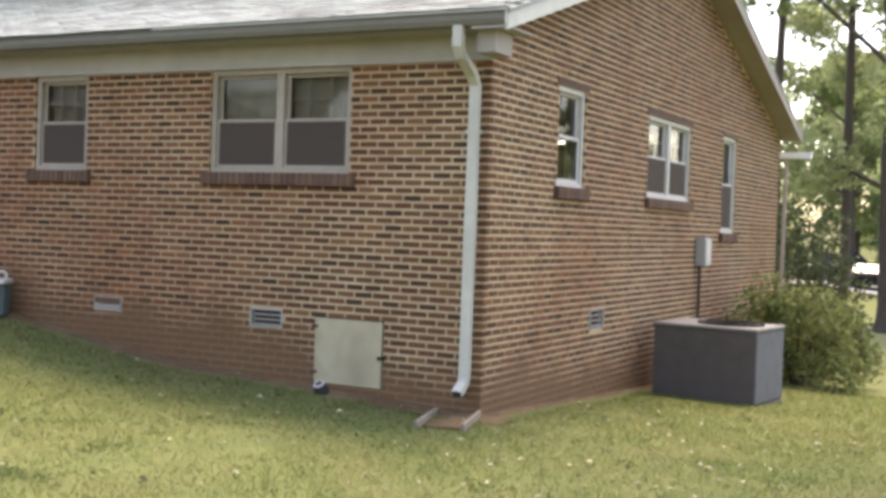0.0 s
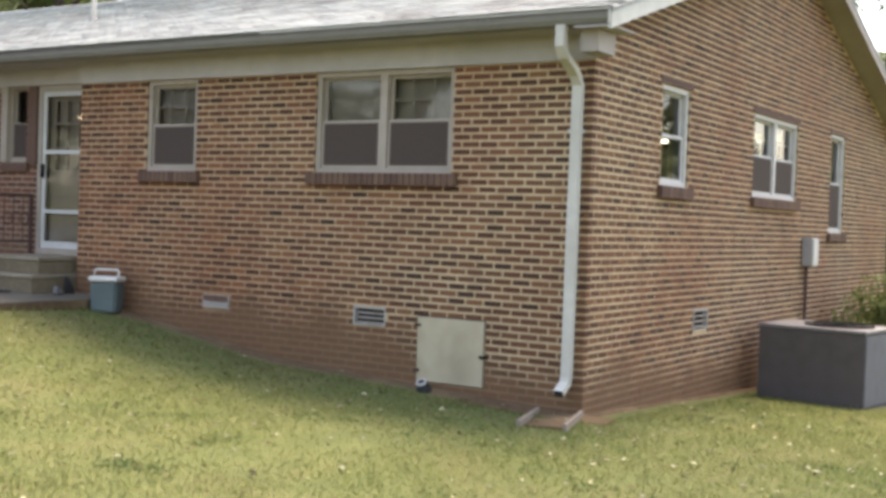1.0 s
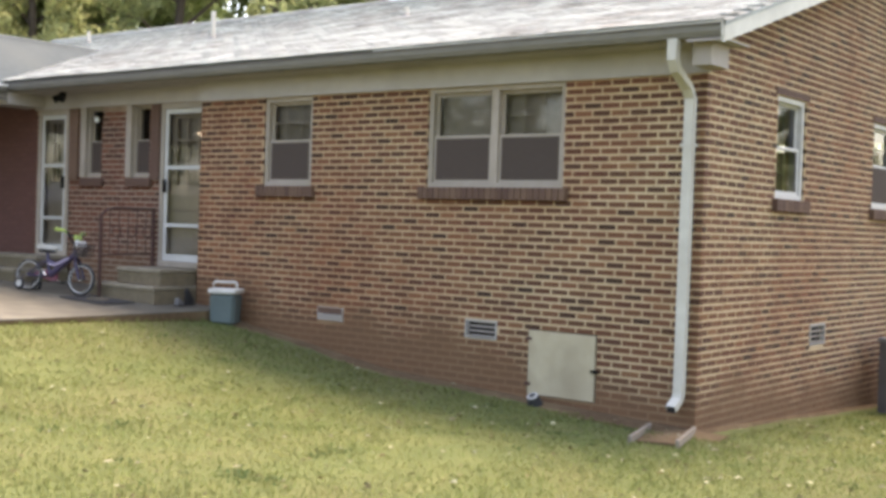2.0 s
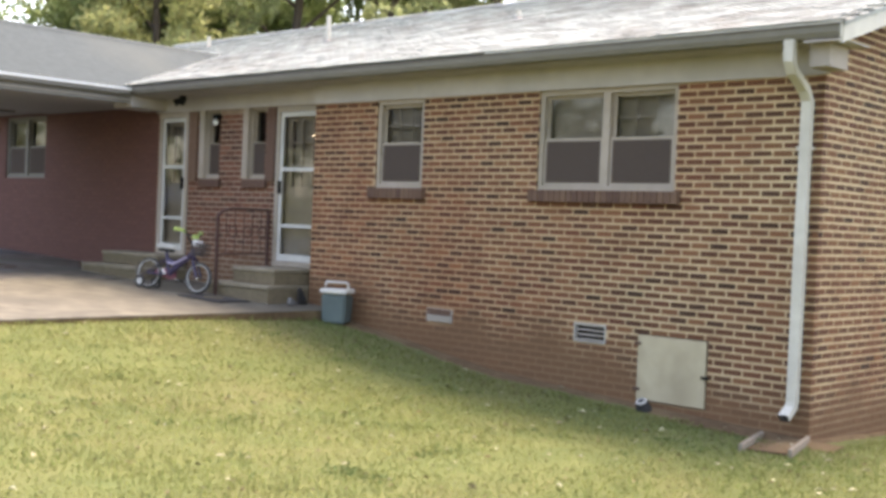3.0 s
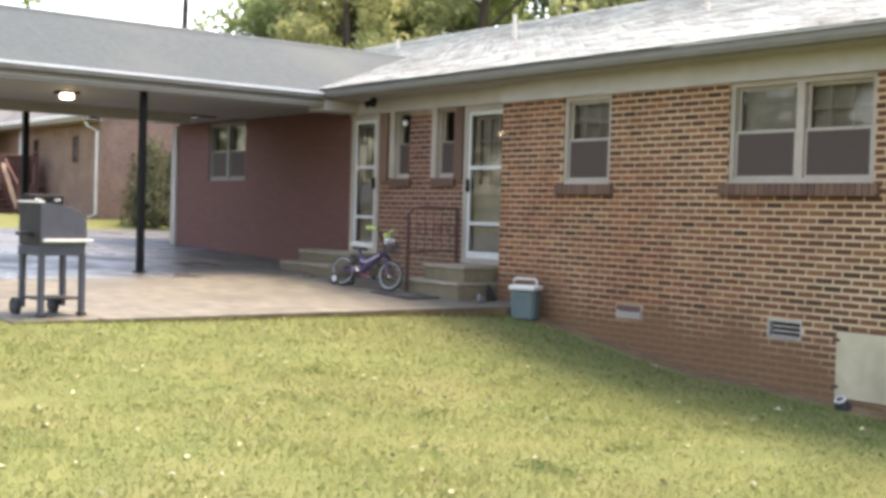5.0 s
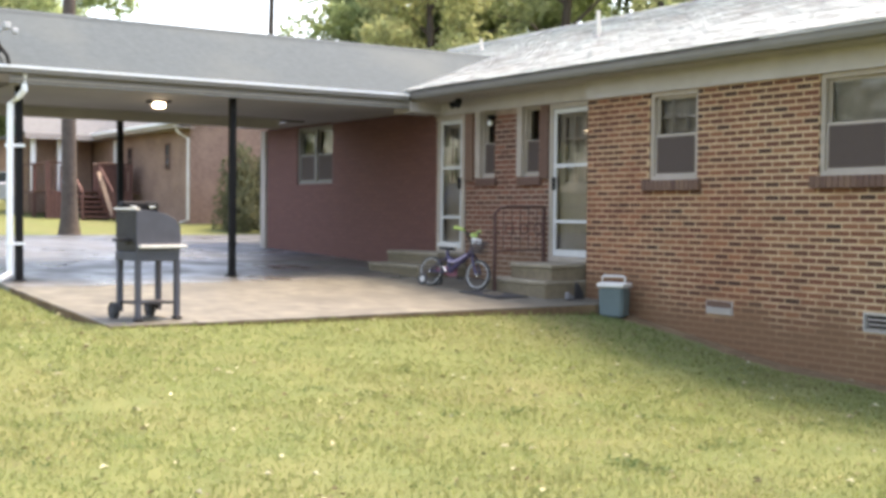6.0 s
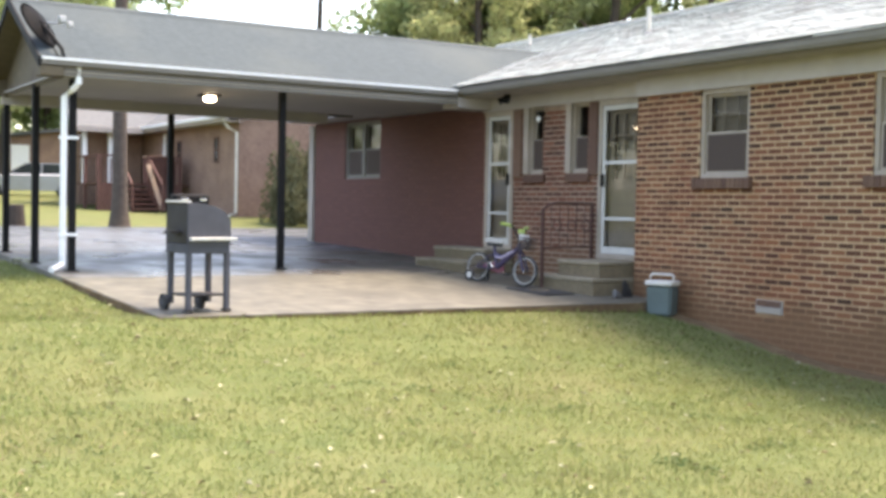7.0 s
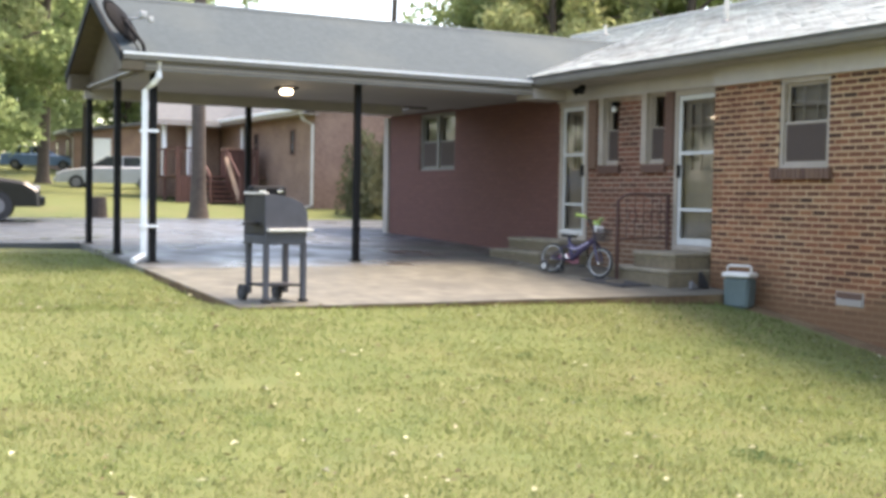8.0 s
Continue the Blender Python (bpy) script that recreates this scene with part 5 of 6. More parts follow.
# ---- plants ----
def leaf_cloud(centres, radii, count, size, seed, flat=1.0):
    """Small leaves scattered through clumps: corners and faces of bent quads."""
    rng = np.random.default_rng(seed)
    pick = rng.choice(len(centres), count, p=np.array(radii) ** 2 / np.sum(np.array(radii) ** 2))
    d = rng.normal(size=(count, 3))
    d /= np.linalg.norm(d, axis=1, keepdims=True)
    c = np.array(centres)[pick] + d * (np.array(radii)[pick] * rng.uniform(0.35, 1.0, count) ** 0.6)[:, None] * (1, 1, flat)
    a = rng.normal(size=(count, 3))
    a /= np.linalg.norm(a, axis=1, keepdims=True)
    b = np.cross(a, rng.normal(size=(count, 3)))
    b /= np.linalg.norm(b, axis=1, keepdims=True)
    s = size * rng.uniform(0.6, 1.4, count)[:, None]
    v = np.stack([c - a * s, c - b * s * 0.45, c + a * s, c + b * s * 0.45], 1).reshape(-1, 3)
    return v, np.arange(4 * count).reshape(-1, 4)


def tree(name, label, height, trunk_r, crown_lo, spread, clumps, leaves, leaf, leaf_mat, seed, lean=0.0, limbs=9):
    """A tapered trunk with limbs and a ragged crown of small leaves."""
    t = thing(name, label, "tree", "trees round the house")
    rng = random.Random(seed)
    bend = [Vector((lean * height * (k / 6) ** 1.5 + rng.uniform(-0.1, 0.1) * k / 3, rng.uniform(-0.1, 0.1) * k / 3, height * 0.92 * k / 6 - (0.3 if k == 0 else 0))) for k in range(7)]
    bm = bmesh.new()
    stem = [bend[0], bend[0] + Vector((0, 0, 0.35)), bend[0] + Vector((0, 0, 0.7)), bend[0] + Vector((0, 0, 1.2))] + bend[1:]
    tube(bm, stem, [trunk_r * q for q in (2.3, 1.7, 1.3, 1.1, 1.0, 0.88, 0.75, 0.6, 0.42, 0.2)], 12)
    part("trunk", bm, BARK, t, smooth=True)
    tips, rads = [], []
    for k in range(limbs):
        f = crown_lo + (0.95 - crown_lo) * (k + 0.3) / limbs
        i = min(5, int(f * 6))
        base = bend[i].lerp(bend[i + 1], f * 6 - i)
        a = k * 2.4 + rng.uniform(-0.4, 0.4)
        reach = spread * (1.05 - 0.6 * abs(f - crown_lo - 0.2)) * rng.uniform(0.7, 1.15)
        tip = base + Vector((math.cos(a) * reach, math.sin(a) * reach, reach * rng.uniform(0.25, 0.7)))
        mid = base.lerp(tip, 0.5) + Vector((0, 0, reach * 0.12))
        bm = bmesh.new()
        tube(bm, [base, mid, tip], trunk_r * 0.34, 6, trunk_r * 0.08)
        part("limb", bm, BARK, t)
        for _ in range(clumps):
            g = rng.uniform(0.35, 1.1)
            tips.append(tuple(base.lerp(tip, g) + Vector((rng.gauss(0, 0.18), rng.gauss(0, 0.18), rng.gauss(0.05, 0.16))) * reach))
            rads.append(spread * rng.uniform(0.14, 0.3))
    v, f = leaf_cloud(tips, rads, leaves, leaf, seed, 0.75)
    tagged(bulk("crown", v, f, leaf_mat, t), kind="stuff")
    return t


def plant_at(src, x, y, turn=0.0, size=1.0, label=""):
    t = copy_thing(src, Matrix.Translation((x, y, ground_at(x, y) - 0.05)) @ Matrix.Rotation(radians(turn), 4, "Z") @ Matrix.Diagonal((size, size, size, 1)))
    if label:
        tagged(t, label)
    return t


oak = tree("tree", "tall broadleaf tree with mid-green leaves", 17, 0.32, 0.3, 4.6, 7, 9000, 0.2, LEAF, 3)
oak.location = (-46, 20.6, ground_at(-46, 20.6))
maple = tree("tree", "tall broadleaf tree with yellowing leaves", 16, 0.3, 0.3, 4.4, 7, 9000, 0.19, LEAF_YELLOW, 4)
maple.location = (-38, 17.7, ground_at(-38, 17.7))
maple.scale = (0.8, 0.8, 0.85)
ash = tree("tree", "tall airy tree with mid-green leaves", 18, 0.3, 0.25, 4.8, 6, 9000, 0.19, LEAF, 5, lean=0.03)
ash.location = (-38, 25, ground_at(-38, 25))
pine = tree("tree", "tall tree with a long bare grey-brown trunk", 20, 0.165, 0.62, 3.4, 5, 5000, 0.18, LEAF, 6, limbs=7)
pine.location = (-23.9, -1.68, ground_at(-23.9, -1.68))
linden = tree("tree", "leafy light green tree with low hanging branches", 13, 0.26, 0.16, 4.6, 9, 26000, 0.16, LEAF_LIGHT, 8, limbs=12)
linden.location = (-40.5, -4.9, ground_at(-40.5, -4.9))
plant_at(pine, -40.5, 11.5, 70, 1.0)
for x, y, a, s, src in ((-44, 20.6, 40, 0.95, linden), (-35, 28, 40, 1.0, ash), (-33, 33, 120, 1.0, ash), (-46, 24, 10, 1.1, oak), (-44, 29, 80, 1.1, linden),
                        (-30, 42, 10, 1.0, ash), (-53, -0.6, 30, 0.85, ash), (-49, -5.5, 100, 0.9, ash), (-60, -8, 60, 1.0, oak), (-66, 4, 130, 1.0, ash),
                        (-3.5, 28, 20, 1.0, pine), (-1.7, 30, 100, 1.0, pine), (0.2, 26.0, 160, 0.9, ash), (2.2, 46, 90, 0.6, linden), (-1, 54, 10, 0.65, linden), (-4, 70, 40, 1.0, linden), (-7.5, 68, 140, 1.1, ash), (0.5, 72, 250, 1.0, ash), (5, 78, 10, 1.2, maple), (-4, 82, 10, 1.2, ash), (-9, 80, 70, 1.2, linden),
                        (-60, -13, 20, 1.1, linden), (-70, -2, 60, 1.2, linden), (-54, -8.5, 150, 1.0, linden), (-58, -4.0, 250, 1.1, linden), (22, 24, 150, 1.0, ash), (14, 32, 10, 1.0, ash),
                        # The unseen pines at x 5.4 and 6.6 are added to shade the lawn.
                        (-6, -38, 30, 1.0, oak), (10, -36, 120, 1.0, ash), (24, -24, 220, 1.0, oak), (-26, -36, 80, 1.0, ash), (5.4, 5.0, 30, 1.2, pine), (6.6, 2.4, 110, 1.1, pine), (-40, 33, 200, 1.1, linden), (-88, 6, 10, 1.2, linden), (-88, 11.5, 70, 1.2, linden), (-92, 17, 130, 1.3, linden), (-87, 0.5, 200, 1.2, linden)):
    plant_at(src, x, y, a, s)


def shrub(name, label, w, d, h, leaves, leaf, leaf_mat, seed, stems=9):
    t = thing(name, label, "shrub")
    rng = random.Random(seed)
    cs, rs = [], []
    for k in range(stems):
        bm = bmesh.new()
        a = 2 * math.pi * k / stems
        tip = Vector((math.cos(a) * w * rng.uniform(0.15, 0.4), math.sin(a) * d * rng.uniform(0.15, 0.4), h * rng.uniform(0.55, 0.85)))
        tube(bm, [(0.06 * math.cos(a), 0.06 * math.sin(a), -0.05), tip * 0.5 + Vector((0, 0, 0.1)), tip], 0.02, 5, 0.006)
        part("stem", bm, BARK, t)
        for _ in range(7):
            p = Vector((rng.uniform(-0.46, 0.46) * w, rng.uniform(-0.46, 0.46) * d, 0))
            top = h * math.sqrt(max(0.08, 1 - (2.0 * p.x / w) ** 2 * 0.8 - (2.0 * p.y / d) ** 2 * 0.5))
            cs.append((p.x, p.y, rng.uniform(0.1, 0.95) * top))
            rs.append(rng.uniform(0.12, 0.24) * min(w, h))
    v, f = leaf_cloud(cs, rs, leaves, leaf, seed)
    v[:, 2] = np.maximum(v[:, 2], 0.01)
    tagged(bulk("foliage", v, f, leaf_mat, t), kind="stuff")
    return t


bush = shrub("shrub", "loose green shrub growing against the gable wall", 1.9, 1.9, 1.6, 6500, 0.05, SHRUB, 21)
bush.location = (1.2, 8.3, ground_at(1.2, 8.3))
bush2 = shrub("shrub", "dark evergreen shrub beyond the gable corner", 2.2, 2.0, 2.6, 6000, 0.06, LEAF_DARK, 22)
bush2.location = (0.1, 13.7, ground_at(0.1, 13.7))
bush2.scale = (1.0, 1.0, 1.25)
bush3 = shrub("shrub", "spreading light green shrub near the gable corner", 1.5, 1.6, 1.3, 4000, 0.05, SHRUB, 23)
bush3.location = (0.75, 9.6, ground_at(0.75, 9.6) + 0.0)
low = shrub("shrub", "light green bush in the distance", 7, 5, 5.5, 7000, 0.2, LEAF, 24)
low.location = (6.5, 46, ground_at(6.5, 46))
for x, y, s, a in ((-12, 48, 1.1, 90), (-10.5, 52, 0.9, 10), (8, 58, 1.1, 200)):
    plant_at(low, x, y, a, s)
ivy = shrub("shrub", "leafy bush beside the neighbour's wall", 2.4, 1.5, 1.6, 5000, 0.07, IVY, 25)
ivy.scale = (0.8, 0.8, 1.45)
ivy.location = (-25.5, 3.6, ground_at(-25.5, 3.6))
plant_at(ivy, -26.6, 5.2, 60, 1.1)
blossom = shrub("shrub", "white-flowering shrub before the neighbour's porch", 2.4, 1.6, 1.1, 2600, 0.06, SHRUB, 26)
blossom.location = (-48.6, 4.2, ground_at(-48.6, 4.2))
blossom.scale = (1.4, 1.4, 1.5)
v, f = leaf_cloud([(-0.7, 0, 0.9), (0, 0.2, 1.0), (0.6, -0.2, 0.95), (0.1, -0.5, 0.8)], [0.45, 0.5, 0.45, 0.4], 900, 0.06, 27)
tagged(bulk("blossoms", v, f, FLOWER, blossom), kind="stuff")
stump = thing("tree_stump", "dark cut tree stump beside the driveway", "tree stump", at=(-24.0, -4.1, ground_at(-24.0, -4.1) - 0.03))
bm = bmesh.new()
tube(bm, [(0, 0, 0), (0, 0, 0.2), (0.01, 0, 0.58)], 0.26, 14, 0.2)
part("wood", bm, DARK_BARK, stump)

# ---- neighbouring houses ----
def far_house(name, label, x0, x1, y0, y1, z0, wall_h, holes_s, pitch):
    """A low brick house seen across the drives: walls with windows, hipped eaves and a gable roof along x."""
    h = thing(name, label, "house")
    top = z0 + wall_h
    bm = bmesh.new()
    box(bm, x0, x1, y0, y1, z0 - 0.6, top + 0.5 * pitch)
    part("wall", bm, FAR_BRICK, h)
    mid, rise = (y0 + y1) / 2, (y1 - y0) * 0.5 * pitch
    bm = bmesh.new()
    prism(bm, [(x0 - 0.4, y0 - 0.5, top + 0.02), (x0 - 0.4, mid, top + rise + 0.02), (x0 - 0.4, y1 + 0.5, top + 0.02), (x0 - 0.4, y1 + 0.5, top + 0.2), (x0 - 0.4, mid, top + rise + 0.22), (x0 - 0.4, y0 - 0.5, top + 0.2)], (x1 - x0 + 0.8, 0, 0))
    part("roof", bm, FAR_ROOF, h, "grey shingle roof")
    bm = bmesh.new()
    prism(bm, [(x1 + 0.002, y0, top), (x1 + 0.002, y1, top), (x1 + 0.002, mid, top + rise)], (-0.2, 0, 0))
    part("gable", bm, FAR_BRICK, h)
    boxpart("soffit", TRIM, h, x0 - 0.38, x1 + 0.38, y0 - 0.495, y0 - 0.004, top - 0.01, top + 0.015)
    boxpart("fascia", TRIM, h, x0 - 0.4, x1 + 0.4, y0 - 0.53, y0 - 0.5, top + 0.0, top + 0.21)
    boxpart("gutter", WHITE, h, x0 - 0.4, x1 + 0.4, y0 - 0.6, y0 - 0.535, top + 0.1, top + 0.2, bevel=0.01)
    bm = bmesh.new()
    tube(bm, [(x1 + 0.1, y0 - 0.55, top + 0.12), (x1 + 0.08, y0 - 0.4, top - 0.15), (x1 + 0.06, y0 - 0.1, top - 0.3), (x1 + 0.06, y0 - 0.1, z0 + 0.1), (x1 - 0.05, y0 - 0.3, z0)], 0.045, 8)
    part("downspout", bm, SPOUT, h, "white downspout at the corner")
    for a, b, c, d in holes_s:
        bm = bmesh.new()
        for s in ((a, a + 0.06, c, d), (b - 0.06, b, c, d), (a + 0.06, b - 0.06, c, c + 0.06), (a + 0.06, b - 0.06, d - 0.06, d), (a + 0.06, b - 0.06, (c + d) / 2 - 0.025, (c + d) / 2 + 0.025)):
            box(bm, s[0], s[1], y0 - 0.04, y0 - 0.003, z0 + s[2], z0 + s[3])
        w = part("window", bm, SILL_BRICK, h)
        boxpart("pane", CAR_GLASS, w, a + 0.06, b - 0.06, y0 - 0.02, y0 - 0.004, z0 + c + 0.06, z0 + d - 0.06)
    return h


nz = 1.45
far_house("house", "neighbouring low brown brick house with a grey roof", -39.6, -28.0, 3.0, 12, nz, 2.75, [(-30.0, -29.6, 1.6, 2.4), (-33.4, -33.0, 1.6, 2.4)], 0.56)
far_house("house", "distant pale-gabled brick house across the lawns", -84, -70, 4.0, 12, 3.1, 2.3, [(-72.5, -71.5, 0.9, 2.0), (-76, -75, 0.9, 2.0), (-80, -79, 0.9, 2.0)], 0.16)
boxpart("garage_panel", WHITE, bpy.data.objects["house.002"], -69.99, -69.94, 4.6, 6.2, 3.1, 5.15, label="white garage panel")

porch = thing("deck", "dark red-brown wooden deck with stairs before the neighbour's house", "deck", at=(-32.0, 0.0, 1.55))
for k in range(19):
    boxpart("deck_board", DECK, porch, -4.065 + 0.215 * k, -3.86 + 0.215 * k, -0.05, 2.9, 0.8, 0.85)
for k in range(5):
    boxpart("stair", DECK, porch, 0.04 + 0.26 * k, 0.33 + 0.26 * k, 0.72, 1.58, 0.63 - 0.15 * k, 0.68 - 0.15 * k)
    boxpart("riser", DARK_BARK, porch, 0.02 + 0.26 * k, 0.04 + 0.26 * k, 0.74, 1.56, 0.5 - 0.15 * k, 0.625 - 0.15 * k)
for y in (0.0, 0.7, 1.6, 2.6):
    boxpart("post", DECK, porch, -0.05, 0.05, y - 0.05, y + 0.05, -0.2, 1.66)
for x in (-1.5, -3.0, -3.95):
    boxpart("post", DECK, porch, x - 0.05, x + 0.05, -0.05, 0.05, -0.1, 1.66)
for y0, n in ((0.1, 4), (1.74, 6)):
    for k in range(n):
        boxpart("baluster", DECK, porch, -0.02, 0.02, y0 + 0.14 * k, y0 + 0.04 + 0.14 * k, 0.86, 1.6)
boxpart("handrail", DECK, porch, -0.06, 0.06, -0.05, 0.75, 1.665, 1.72)
boxpart("handrail", DECK, porch, -0.06, 0.06, 1.55, 2.66, 1.665, 1.72)
boxpart("handrail", DECK, porch, -4.0, -0.065, -0.06, 0.06, 1.665, 1.72)
for y0, n in ((-0.03, 5), (1.6, 7)):
    for k in range(n):
        boxpart("skirt_board", DECK, porch, 0.055, 0.08, y0 + 0.15 * k, y0 + 0.135 + 0.15 * k, -0.2, 0.84)
for y in (0.68, 1.62):
    bm = bmesh.new()
    tube(bm, [(0.0, y, 1.6), (1.3, y, 0.8)], 0.04, 6)
    tube(bm, [(1.3, y, 0.82), (1.3, y, -0.05)], 0.04, 6)
    part("stair_rail", bm, DECK, porch)
for y in (0.62, 1.5):
    boxpart("column", WHITE, porch, -4.07, -3.93, y - 0.07, y + 0.07, 0.85, 2.64, label="white porch column")
bm = bmesh.new()
prism(bm, [(-3.4, 0.25, 2.645), (-3.4, 0.25, 2.76), (-7.4, 0.25, 4.1), (-7.4, 0.25, 3.98)], (0, 3.6, 0))
part("porch_roof", bm, FAR_ROOF, porch, "sloping grey porch roof")
boxpart("porch_fascia", TRIM, porch, -3.396, -3.35, 0.2, 2.44, 2.6, 2.78, label="pale fascia board")
boxpart("porch_wall", FAR_BRICK, porch, -7.4, -5.0, 0.7, 2.9, 0.0, 2.9, label="brown brick porch wall")
boxpart("door_trim", WHITE, porch, -2.6, -2.45, 2.9, 2.96, 0.85, 2.6)
chest = thing("storage_box", "dark red-brown covered box on the neighbour's deck", "box", at=(-32.7, 2.15, 2.4))
bm = bmesh.new()
box(bm, -0.4, 0.4, -0.42, 0.42, 0.0, 0.8, 0.05)
part("body", bm, DECK, chest)
bm = bmesh.new()
box(bm, -0.43, 0.43, -0.45, 0.45, 0.8, 0.9, 0.04)
part("lid", bm, SILL_BRICK, chest)
board = thing("plank", "pale board leaning against the neighbour's deck", "plank", at=(-31.2, 1.78, 1.56))
bm = bmesh.new()
box(bm, -0.025, 0.025, -0.065, 0.065, 0, 1.55, 0.004)
part("board", bm, PLANK, board)
board.rotation_euler = (radians(11), radians(-20), 0)


# ---- cars ----
def car(name, label, paint, x, y, turn, z=None, kind="sedan"):
    """A saloon with glasshouse, wheels, lamps and bumpers, its nose along +x."""
    t = thing(name, label, "car", "parked cars", at=(x, y, ground_at(x, y) if z is None else z))
    t.rotation_euler = (0, 0, radians(turn))
    side = [(-2.25, 0.3), (-2.28, 0.75), (-2.15, 0.95), (-1.5, 1.0), (0.75, 0.98), (2.0, 0.82), (2.25, 0.65), (2.28, 0.3)]
    bm = bmesh.new()
    loops = []
    for w, s in ((-0.86, 0.97), (-0.78, 1.0), (0.78, 1.0), (0.86, 0.97)):
        loops.append([bm.verts.new((px * s, w, 0.3 + (pz - 0.3) * (0.9 if abs(w) > 0.8 else 1.0))) for px, pz in side])
    for a, b in zip(loops, loops[1:]):
        for j in range(len(side)):
            k = (j + 1) % len(side)
            bm.faces.new((a[j], a[k], b[k], b[j]))
    bm.faces.new(loops[0])
    bm.faces.new(loops[-1][::-1])
    part("body", bm, paint, t)
    cab = [(-1.75, 0.97), (-1.15, 1.4), (0.15, 1.43), (0.95, 0.97)] if kind == "sedan" else [(-2.2, 0.95), (-2.05, 1.6), (0.4, 1.62), (1.1, 0.97)]
    bm = bmesh.new()
    prism(bm, [(px, -0.72, pz) for px, pz in cab], (0, 1.44, 0))
    for v in bm.verts:
        if v.co.z > 1.2:
            v.co.y *= 0.84
    part("glasshouse", bm, CAR_GLASS, t, "dark windows")
    bm = bmesh.new()
    top = [p for p in cab if p[1] > 1.2]
    box(bm, top[0][0] - 0.03, top[1][0] + 0.03, -0.61, 0.61, top[0][1] - 0.005, top[0][1] + 0.045, 0.015)
    part("roof", bm, paint, t)
    for px, pz, qx, qz in ((cab[0][0], cab[0][1], cab[1][0], cab[1][1]), (cab[2][0], cab[2][1], cab[3][0], cab[3][1]), (-0.45, 0.97, -0.45, 1.42)):
        for s in (-1, 1):
            bm = bmesh.new()
            tube(bm, [(px, s * (0.73 if pz < 1.2 else 0.61), pz), (qx, s * (0.73 if qz < 1.2 else 0.61), qz)], 0.035, 6)
            part("pillar", bm, paint, t)
    for wx in (-1.4, 1.42):
        for s in (-1, 1):
            bm = bmesh.new()
            tube(bm, [(wx, s * 0.68, 0.31), (wx, s * 0.88, 0.31)], 0.31, 20)
            w = part("wheel", bm, RUBBER, t)
            bm = bmesh.new()
            tube(bm, [(wx, s * 0.8, 0.31), (wx, s * 0.89, 0.31)], 0.19, 16, 0.17)
            part("rim", bm, UNIT_TOP, w)
    for s in (-1, 1):
        boxpart("headlight", GALV, t, 2.12, 2.24, s * 0.6 - 0.18, s * 0.6 + 0.18, 0.62, 0.74, bevel=0.02)
        boxpart("tail_lamp", LAMP_RED, t, -2.27, -2.16, s * 0.62 - 0.16, s * 0.62 + 0.16, 0.72, 0.86, bevel=0.02)
    boxpart("bumper", paint, t, 2.2, 2.36, -0.8, 0.8, 0.32, 0.52, bevel=0.04)
    boxpart("bumper", paint, t, -2.36, -2.2, -0.8, 0.8, 0.34, 0.56, bevel=0.04)
    return t


car("car", "black saloon car parked on the driveway", CAR_BLACK, -21.6, -8.08, 80, slab_z(-21.6))
car("car", "silver saloon car parked on the far lawn", CAR_SILVER, -46.9, 1.3, -108)
car("car", "dusty blue saloon car parked beside the neighbour's deck", CAR_BLUE, -42.3, 2.45, 165)
car("car", "blue saloon car parked far up the slope", CAR_BLUE, -72.2, 2.4, 75)
car("car", "dark van parked on the street beyond the trees", CAR_BLACK, -6.5, 62, 15, None, "estate")
car("car", "dark saloon car parked on the street beyond the trees", CAR_BLACK, -4.9, 57, 100)
car("car", "white estate car parked on the street beyond the trees", CAR_SILVER, -3.2, 61, 80, None, "estate")

bm = bmesh.new()
pts = [[bm.verts.new((x, y, ground_at(x, y) + 0.03)) for x in np.linspace(-14, 50, 17)] for y in (52, 58, 64, 70)]
for a, b in zip(pts, pts[1:]):
    for j in range(16):
        bm.faces.new((a[j], a[j + 1], b[j + 1], b[j]))
tagged(part("road", bm, ROAD), "pale sunlit street beyond the trees", "road", kind="structure")

# far woods all round
rng = np.random.default_rng(77)
cs, rs = [], []
for k in range(420):
    a = rng.uniform(0, 2 * math.pi)
    d = rng.uniform(95, 150)
    x, y = -10 + d * math.cos(a), d * math.sin(a)
    cs.append((x, y, float(lie(x, y)) + rng.uniform(1, 11)))
    rs.append(rng.uniform(3, 5.5))
v, f = leaf_cloud(cs, rs, 60000, 0.75, 78)
tagged(bulk("woods", v, f, LEAF), "distant green woods round the houses", "woods", kind="stuff")

# ---- soil, grass and fallen leaves ----
def wall_soil(name, along, x0, x1, label):
    """Bare clay washed out in a ragged strip at the foot of a wall."""
    n = 90
    bm = bmesh.new()
    rows = []
    for k in range(n + 1):
        u = x0 + (x1 - x0) * k / n
        w = max(0.05, (0.22 + 0.16 * max(0.0, 1 - abs(u + 0.4) / 1.6) if along == "x" else 0.04) + (0.16 if along == "x" else 0.06) * noise.noise(Vector((u * 1.3, 5, 0))) + 0.07 * noise.noise(Vector((u * 5, 9, 0))))
        row = []
        for j in range(5):
            o = w * j / 4
            x, y = (u, -o) if along == "x" else (o, u)
            row.append(bm.verts.new((x, y, ground_at(x, y) + 0.03 - 0.045 * (j / 4) ** 2)))
        rows.append(row)
    for a, b in zip(rows, rows[1:]):
        for j in range(4):
            bm.faces.new((a[j], a[j + 1], b[j + 1], b[j]))
    tagged(part(name, bm, DIRT, smooth=True), label, "soil", kind="structure")


wall_soil("soil", "x", -6.3, 0.35, "bare reddish clay along the foot of the wall")
wall_soil("soil", "y", 0.0, 8.0, "bare reddish clay along the foot of the gable wall")

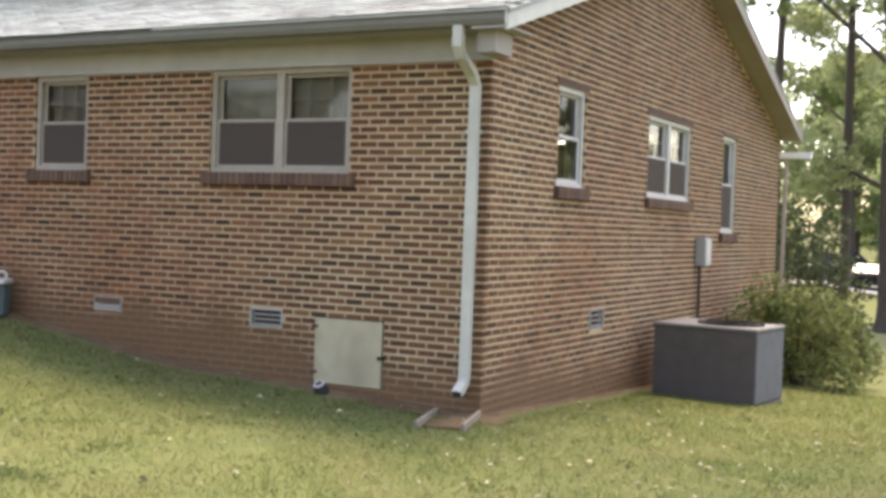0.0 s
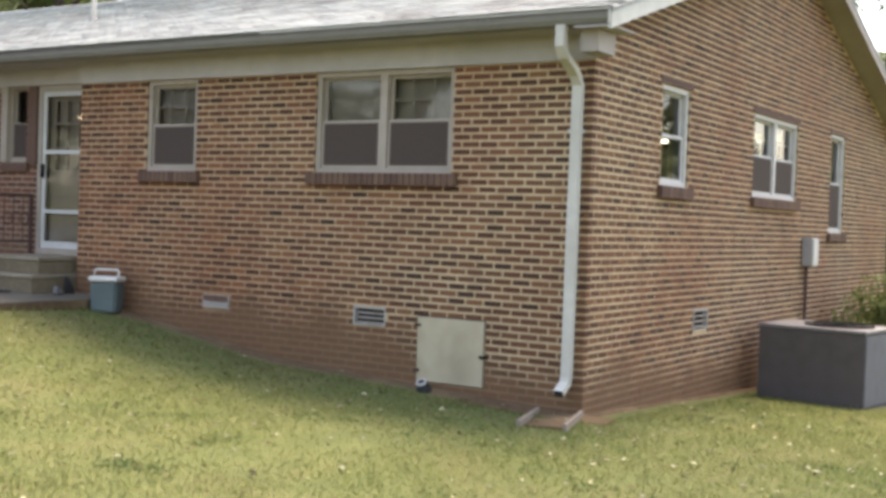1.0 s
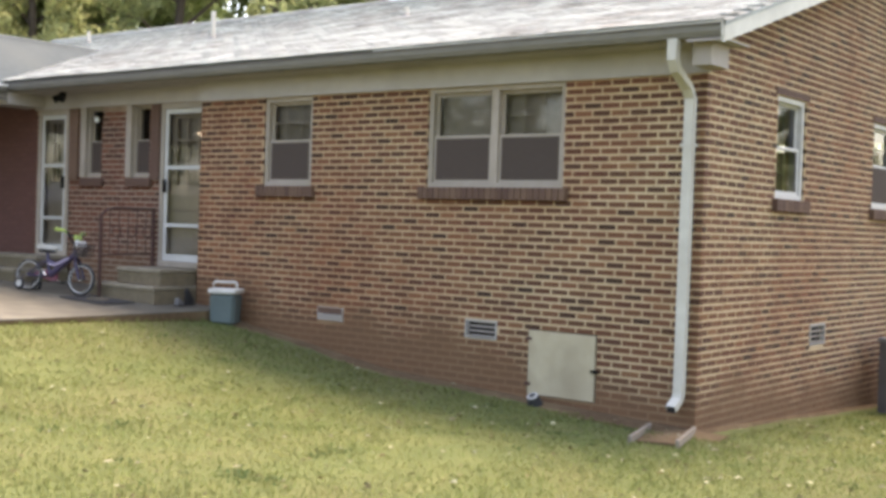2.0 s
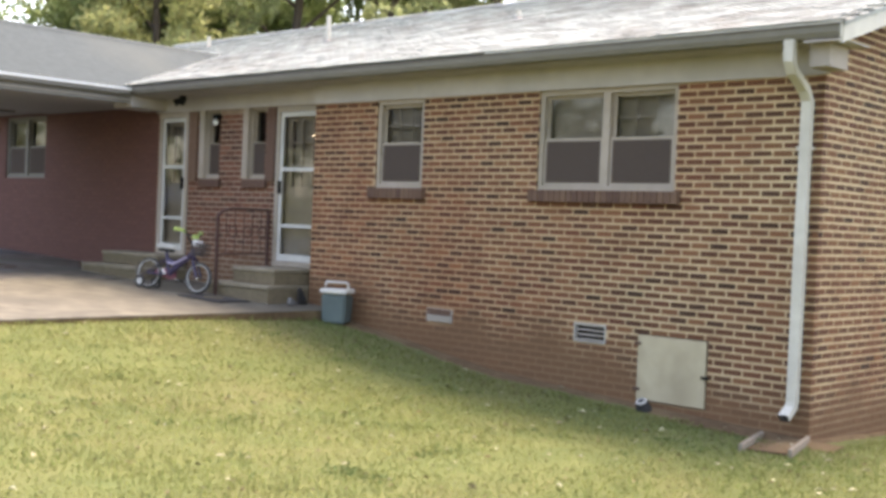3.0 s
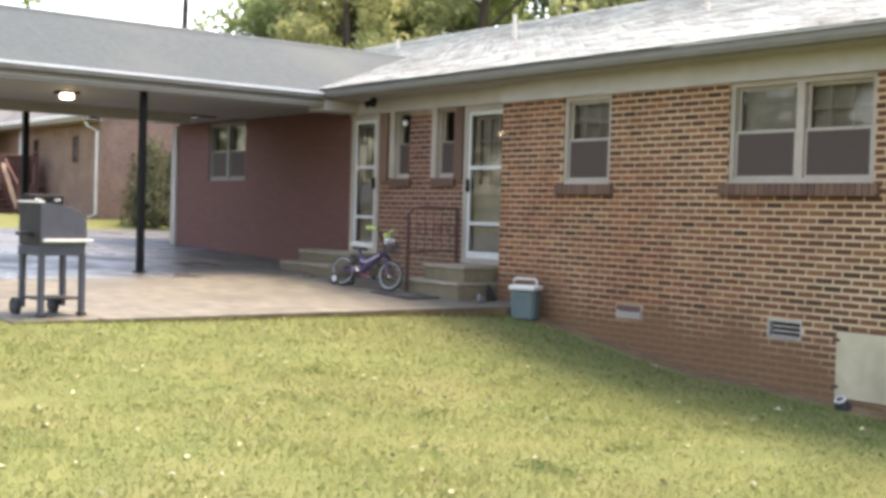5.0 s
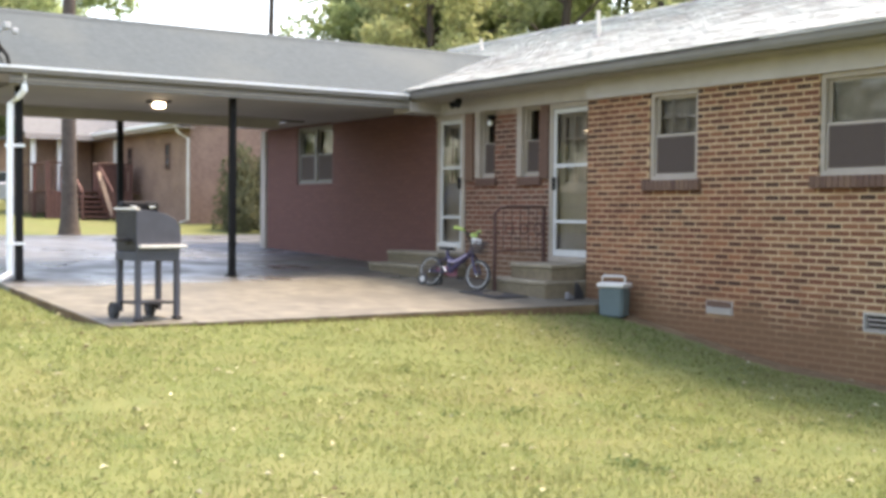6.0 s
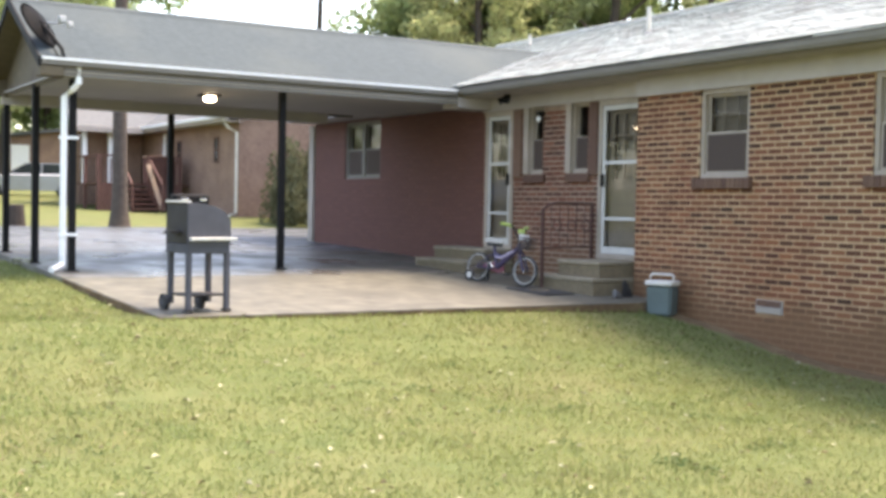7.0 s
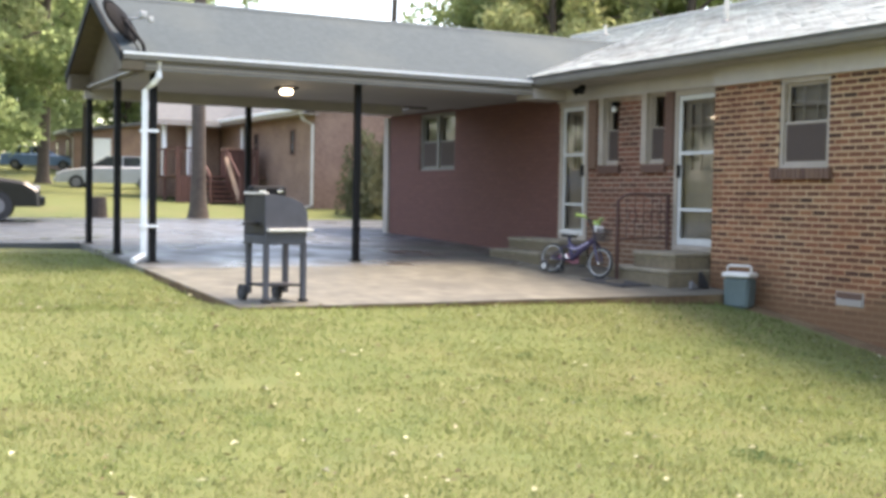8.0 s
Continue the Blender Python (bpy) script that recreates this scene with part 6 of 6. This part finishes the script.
rng = np.random.default_rng(5)
N = 380000
ang = rng.uniform(radians(72), radians(185), N)
dist = 2.6 + 15.5 * rng.random(N) ** 0.8
more = 120000                                    # the lawn behind and under the viewer, sparser
spread, reach = rng.uniform(radians(-175), radians(185), more), 10.0 * np.sqrt(rng.random(more))
outside = (reach < 2.6) | (spread < radians(72))
ang, dist = np.concatenate([ang, spread[outside]]), np.concatenate([dist, reach[outside]])
bx, by = 4.8 + dist * np.cos(ang), -9.95 + dist * np.sin(ang)
keep = ~((bx < -6.24) & (by > -6.44)) & ~((bx < 0.12) & (by > -0.12)) & (bx > -13.9)
patchy = np.array([noise.noise(Vector((a * 0.8, b * 0.8, 3))) + 0.5 * noise.noise(Vector((a * 3, b * 3, 8))) for a, b in zip(bx, by)])
keep &= ~((by > -0.28 + 0.15 * patchy) & (bx < 0.0)) & ~((bx > -0.1) & (bx < 0.18 + 0.15 * patchy) & (by > 0))
bx, by, patchy, dist = bx[keep], by[keep], patchy[keep], dist[keep]
n = len(bx)
bz = lie(bx, by) + 0.004
hgt = rng.uniform(0.010, 0.028, n) * (1 + 0.5 * patchy) * np.where(rng.random(n) < 0.07, 2.2, 1.0)    # a few tall stalks
wid = rng.uniform(0.003, 0.006, n) * (0.8 + dist / 12)
th = rng.uniform(0, 2 * math.pi, n)
lean = rng.uniform(0.1, 1.0, n)
tx, ty = np.cos(th), np.sin(th)
px, py = -ty, tx
base = np.stack([bx, by, bz], -1)
side = np.stack([px * wid, py * wid, 0 * bx], -1)
tip = base + np.stack([tx * hgt * lean, ty * hgt * lean, hgt], -1)
v = np.stack([base - side, base + side, tip], 1).reshape(-1, 3)
tagged(bulk("grass", v, np.arange(3 * n).reshape(-1, 3), BLADE), "short mown grass with yellow patches", "grass", kind="stuff")


def litter(name, count, size, material, seed, label):
    """Fallen leaves, each bent along its rib, lying on the lawn."""
    rng = np.random.default_rng(seed)
    a = rng.uniform(radians(75), radians(185), count)
    d = 3.0 + 11 * rng.random(count) ** 0.8
    x, y = 4.8 + d * np.cos(a), -9.95 + d * np.sin(a)
    ok = ~((x < -6.24) & (y > -6.44)) & ~((x < 0.05) & (y > -0.05)) & ~((x > 0) & (x < 2) & (y > 3))
    x, y = x[ok], y[ok]
    k = len(x)
    z = lie(x, y) + 0.03
    s = size * rng.uniform(0.5, 1.4, k)
    t = rng.uniform(0, 6.28, k)
    ux, uy = np.cos(t), np.sin(t)
    up = rng.uniform(0.1, 0.7, k) * s
    c = np.stack([x, y, z], -1)
    r = np.stack([ux * s, uy * s, 0 * s], -1)
    q = np.stack([-uy * s * 0.5, ux * s * 0.5, up], -1)
    q2 = np.stack([uy * s * 0.5, -ux * s * 0.5, up * 0.6], -1)
    v = np.stack([c - r, c + q, c + r, c - r, c + r, c + q2], 1).reshape(-1, 3)
    tagged(bulk(name, v, np.arange(6 * k).reshape(-1, 3), material), label, "leaves", kind="stuff")


litter("fallen_leaves", 760, 0.031, DEAD_LEAF, 61, "pale dry leaves scattered over the lawn")
litter("brown_leaves", 1500, 0.024, BROWN_LEAF, 62, "brown fallen leaves scattered over the lawn")

rng = np.random.default_rng(63)
spots = [(4.8 + d * math.cos(a), -9.95 + d * math.sin(a)) for a, d in zip(rng.uniform(radians(78), radians(182), 260), 3.2 + 11 * rng.random(260) ** 0.8)]
spots = [(x, y) for x, y in spots if not (x < -6.5 and y > -6.7) and not (x < 0.3 and y > -0.5) and not (-0.2 < x < 2 and y > 3)]
v, f = leaf_cloud([(x, y, ground_at(x, y) + 0.02) for x, y in spots], list(rng.uniform(0.05, 0.16, len(spots))), 5200, 0.014, 64, 0.12)
v[:, 2] = np.maximum(v[:, 2], lie(v[:, 0], v[:, 1]) + 0.006)
tagged(bulk("clover", v, f, CLOVER), "low dark green clover in patches over the lawn", "weeds", kind="stuff")

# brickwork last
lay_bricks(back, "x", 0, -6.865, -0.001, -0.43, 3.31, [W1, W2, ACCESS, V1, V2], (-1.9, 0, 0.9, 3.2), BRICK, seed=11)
lay_bricks(gable, "y", 0, 0.001, FAR_Y, -1.15, 5.6, [G1, G2, G3, GV], (0.0, 1.7, 0.7, 3.2), BRICK, top=lambda u: roof_z(u) - 0.14, seed=12)
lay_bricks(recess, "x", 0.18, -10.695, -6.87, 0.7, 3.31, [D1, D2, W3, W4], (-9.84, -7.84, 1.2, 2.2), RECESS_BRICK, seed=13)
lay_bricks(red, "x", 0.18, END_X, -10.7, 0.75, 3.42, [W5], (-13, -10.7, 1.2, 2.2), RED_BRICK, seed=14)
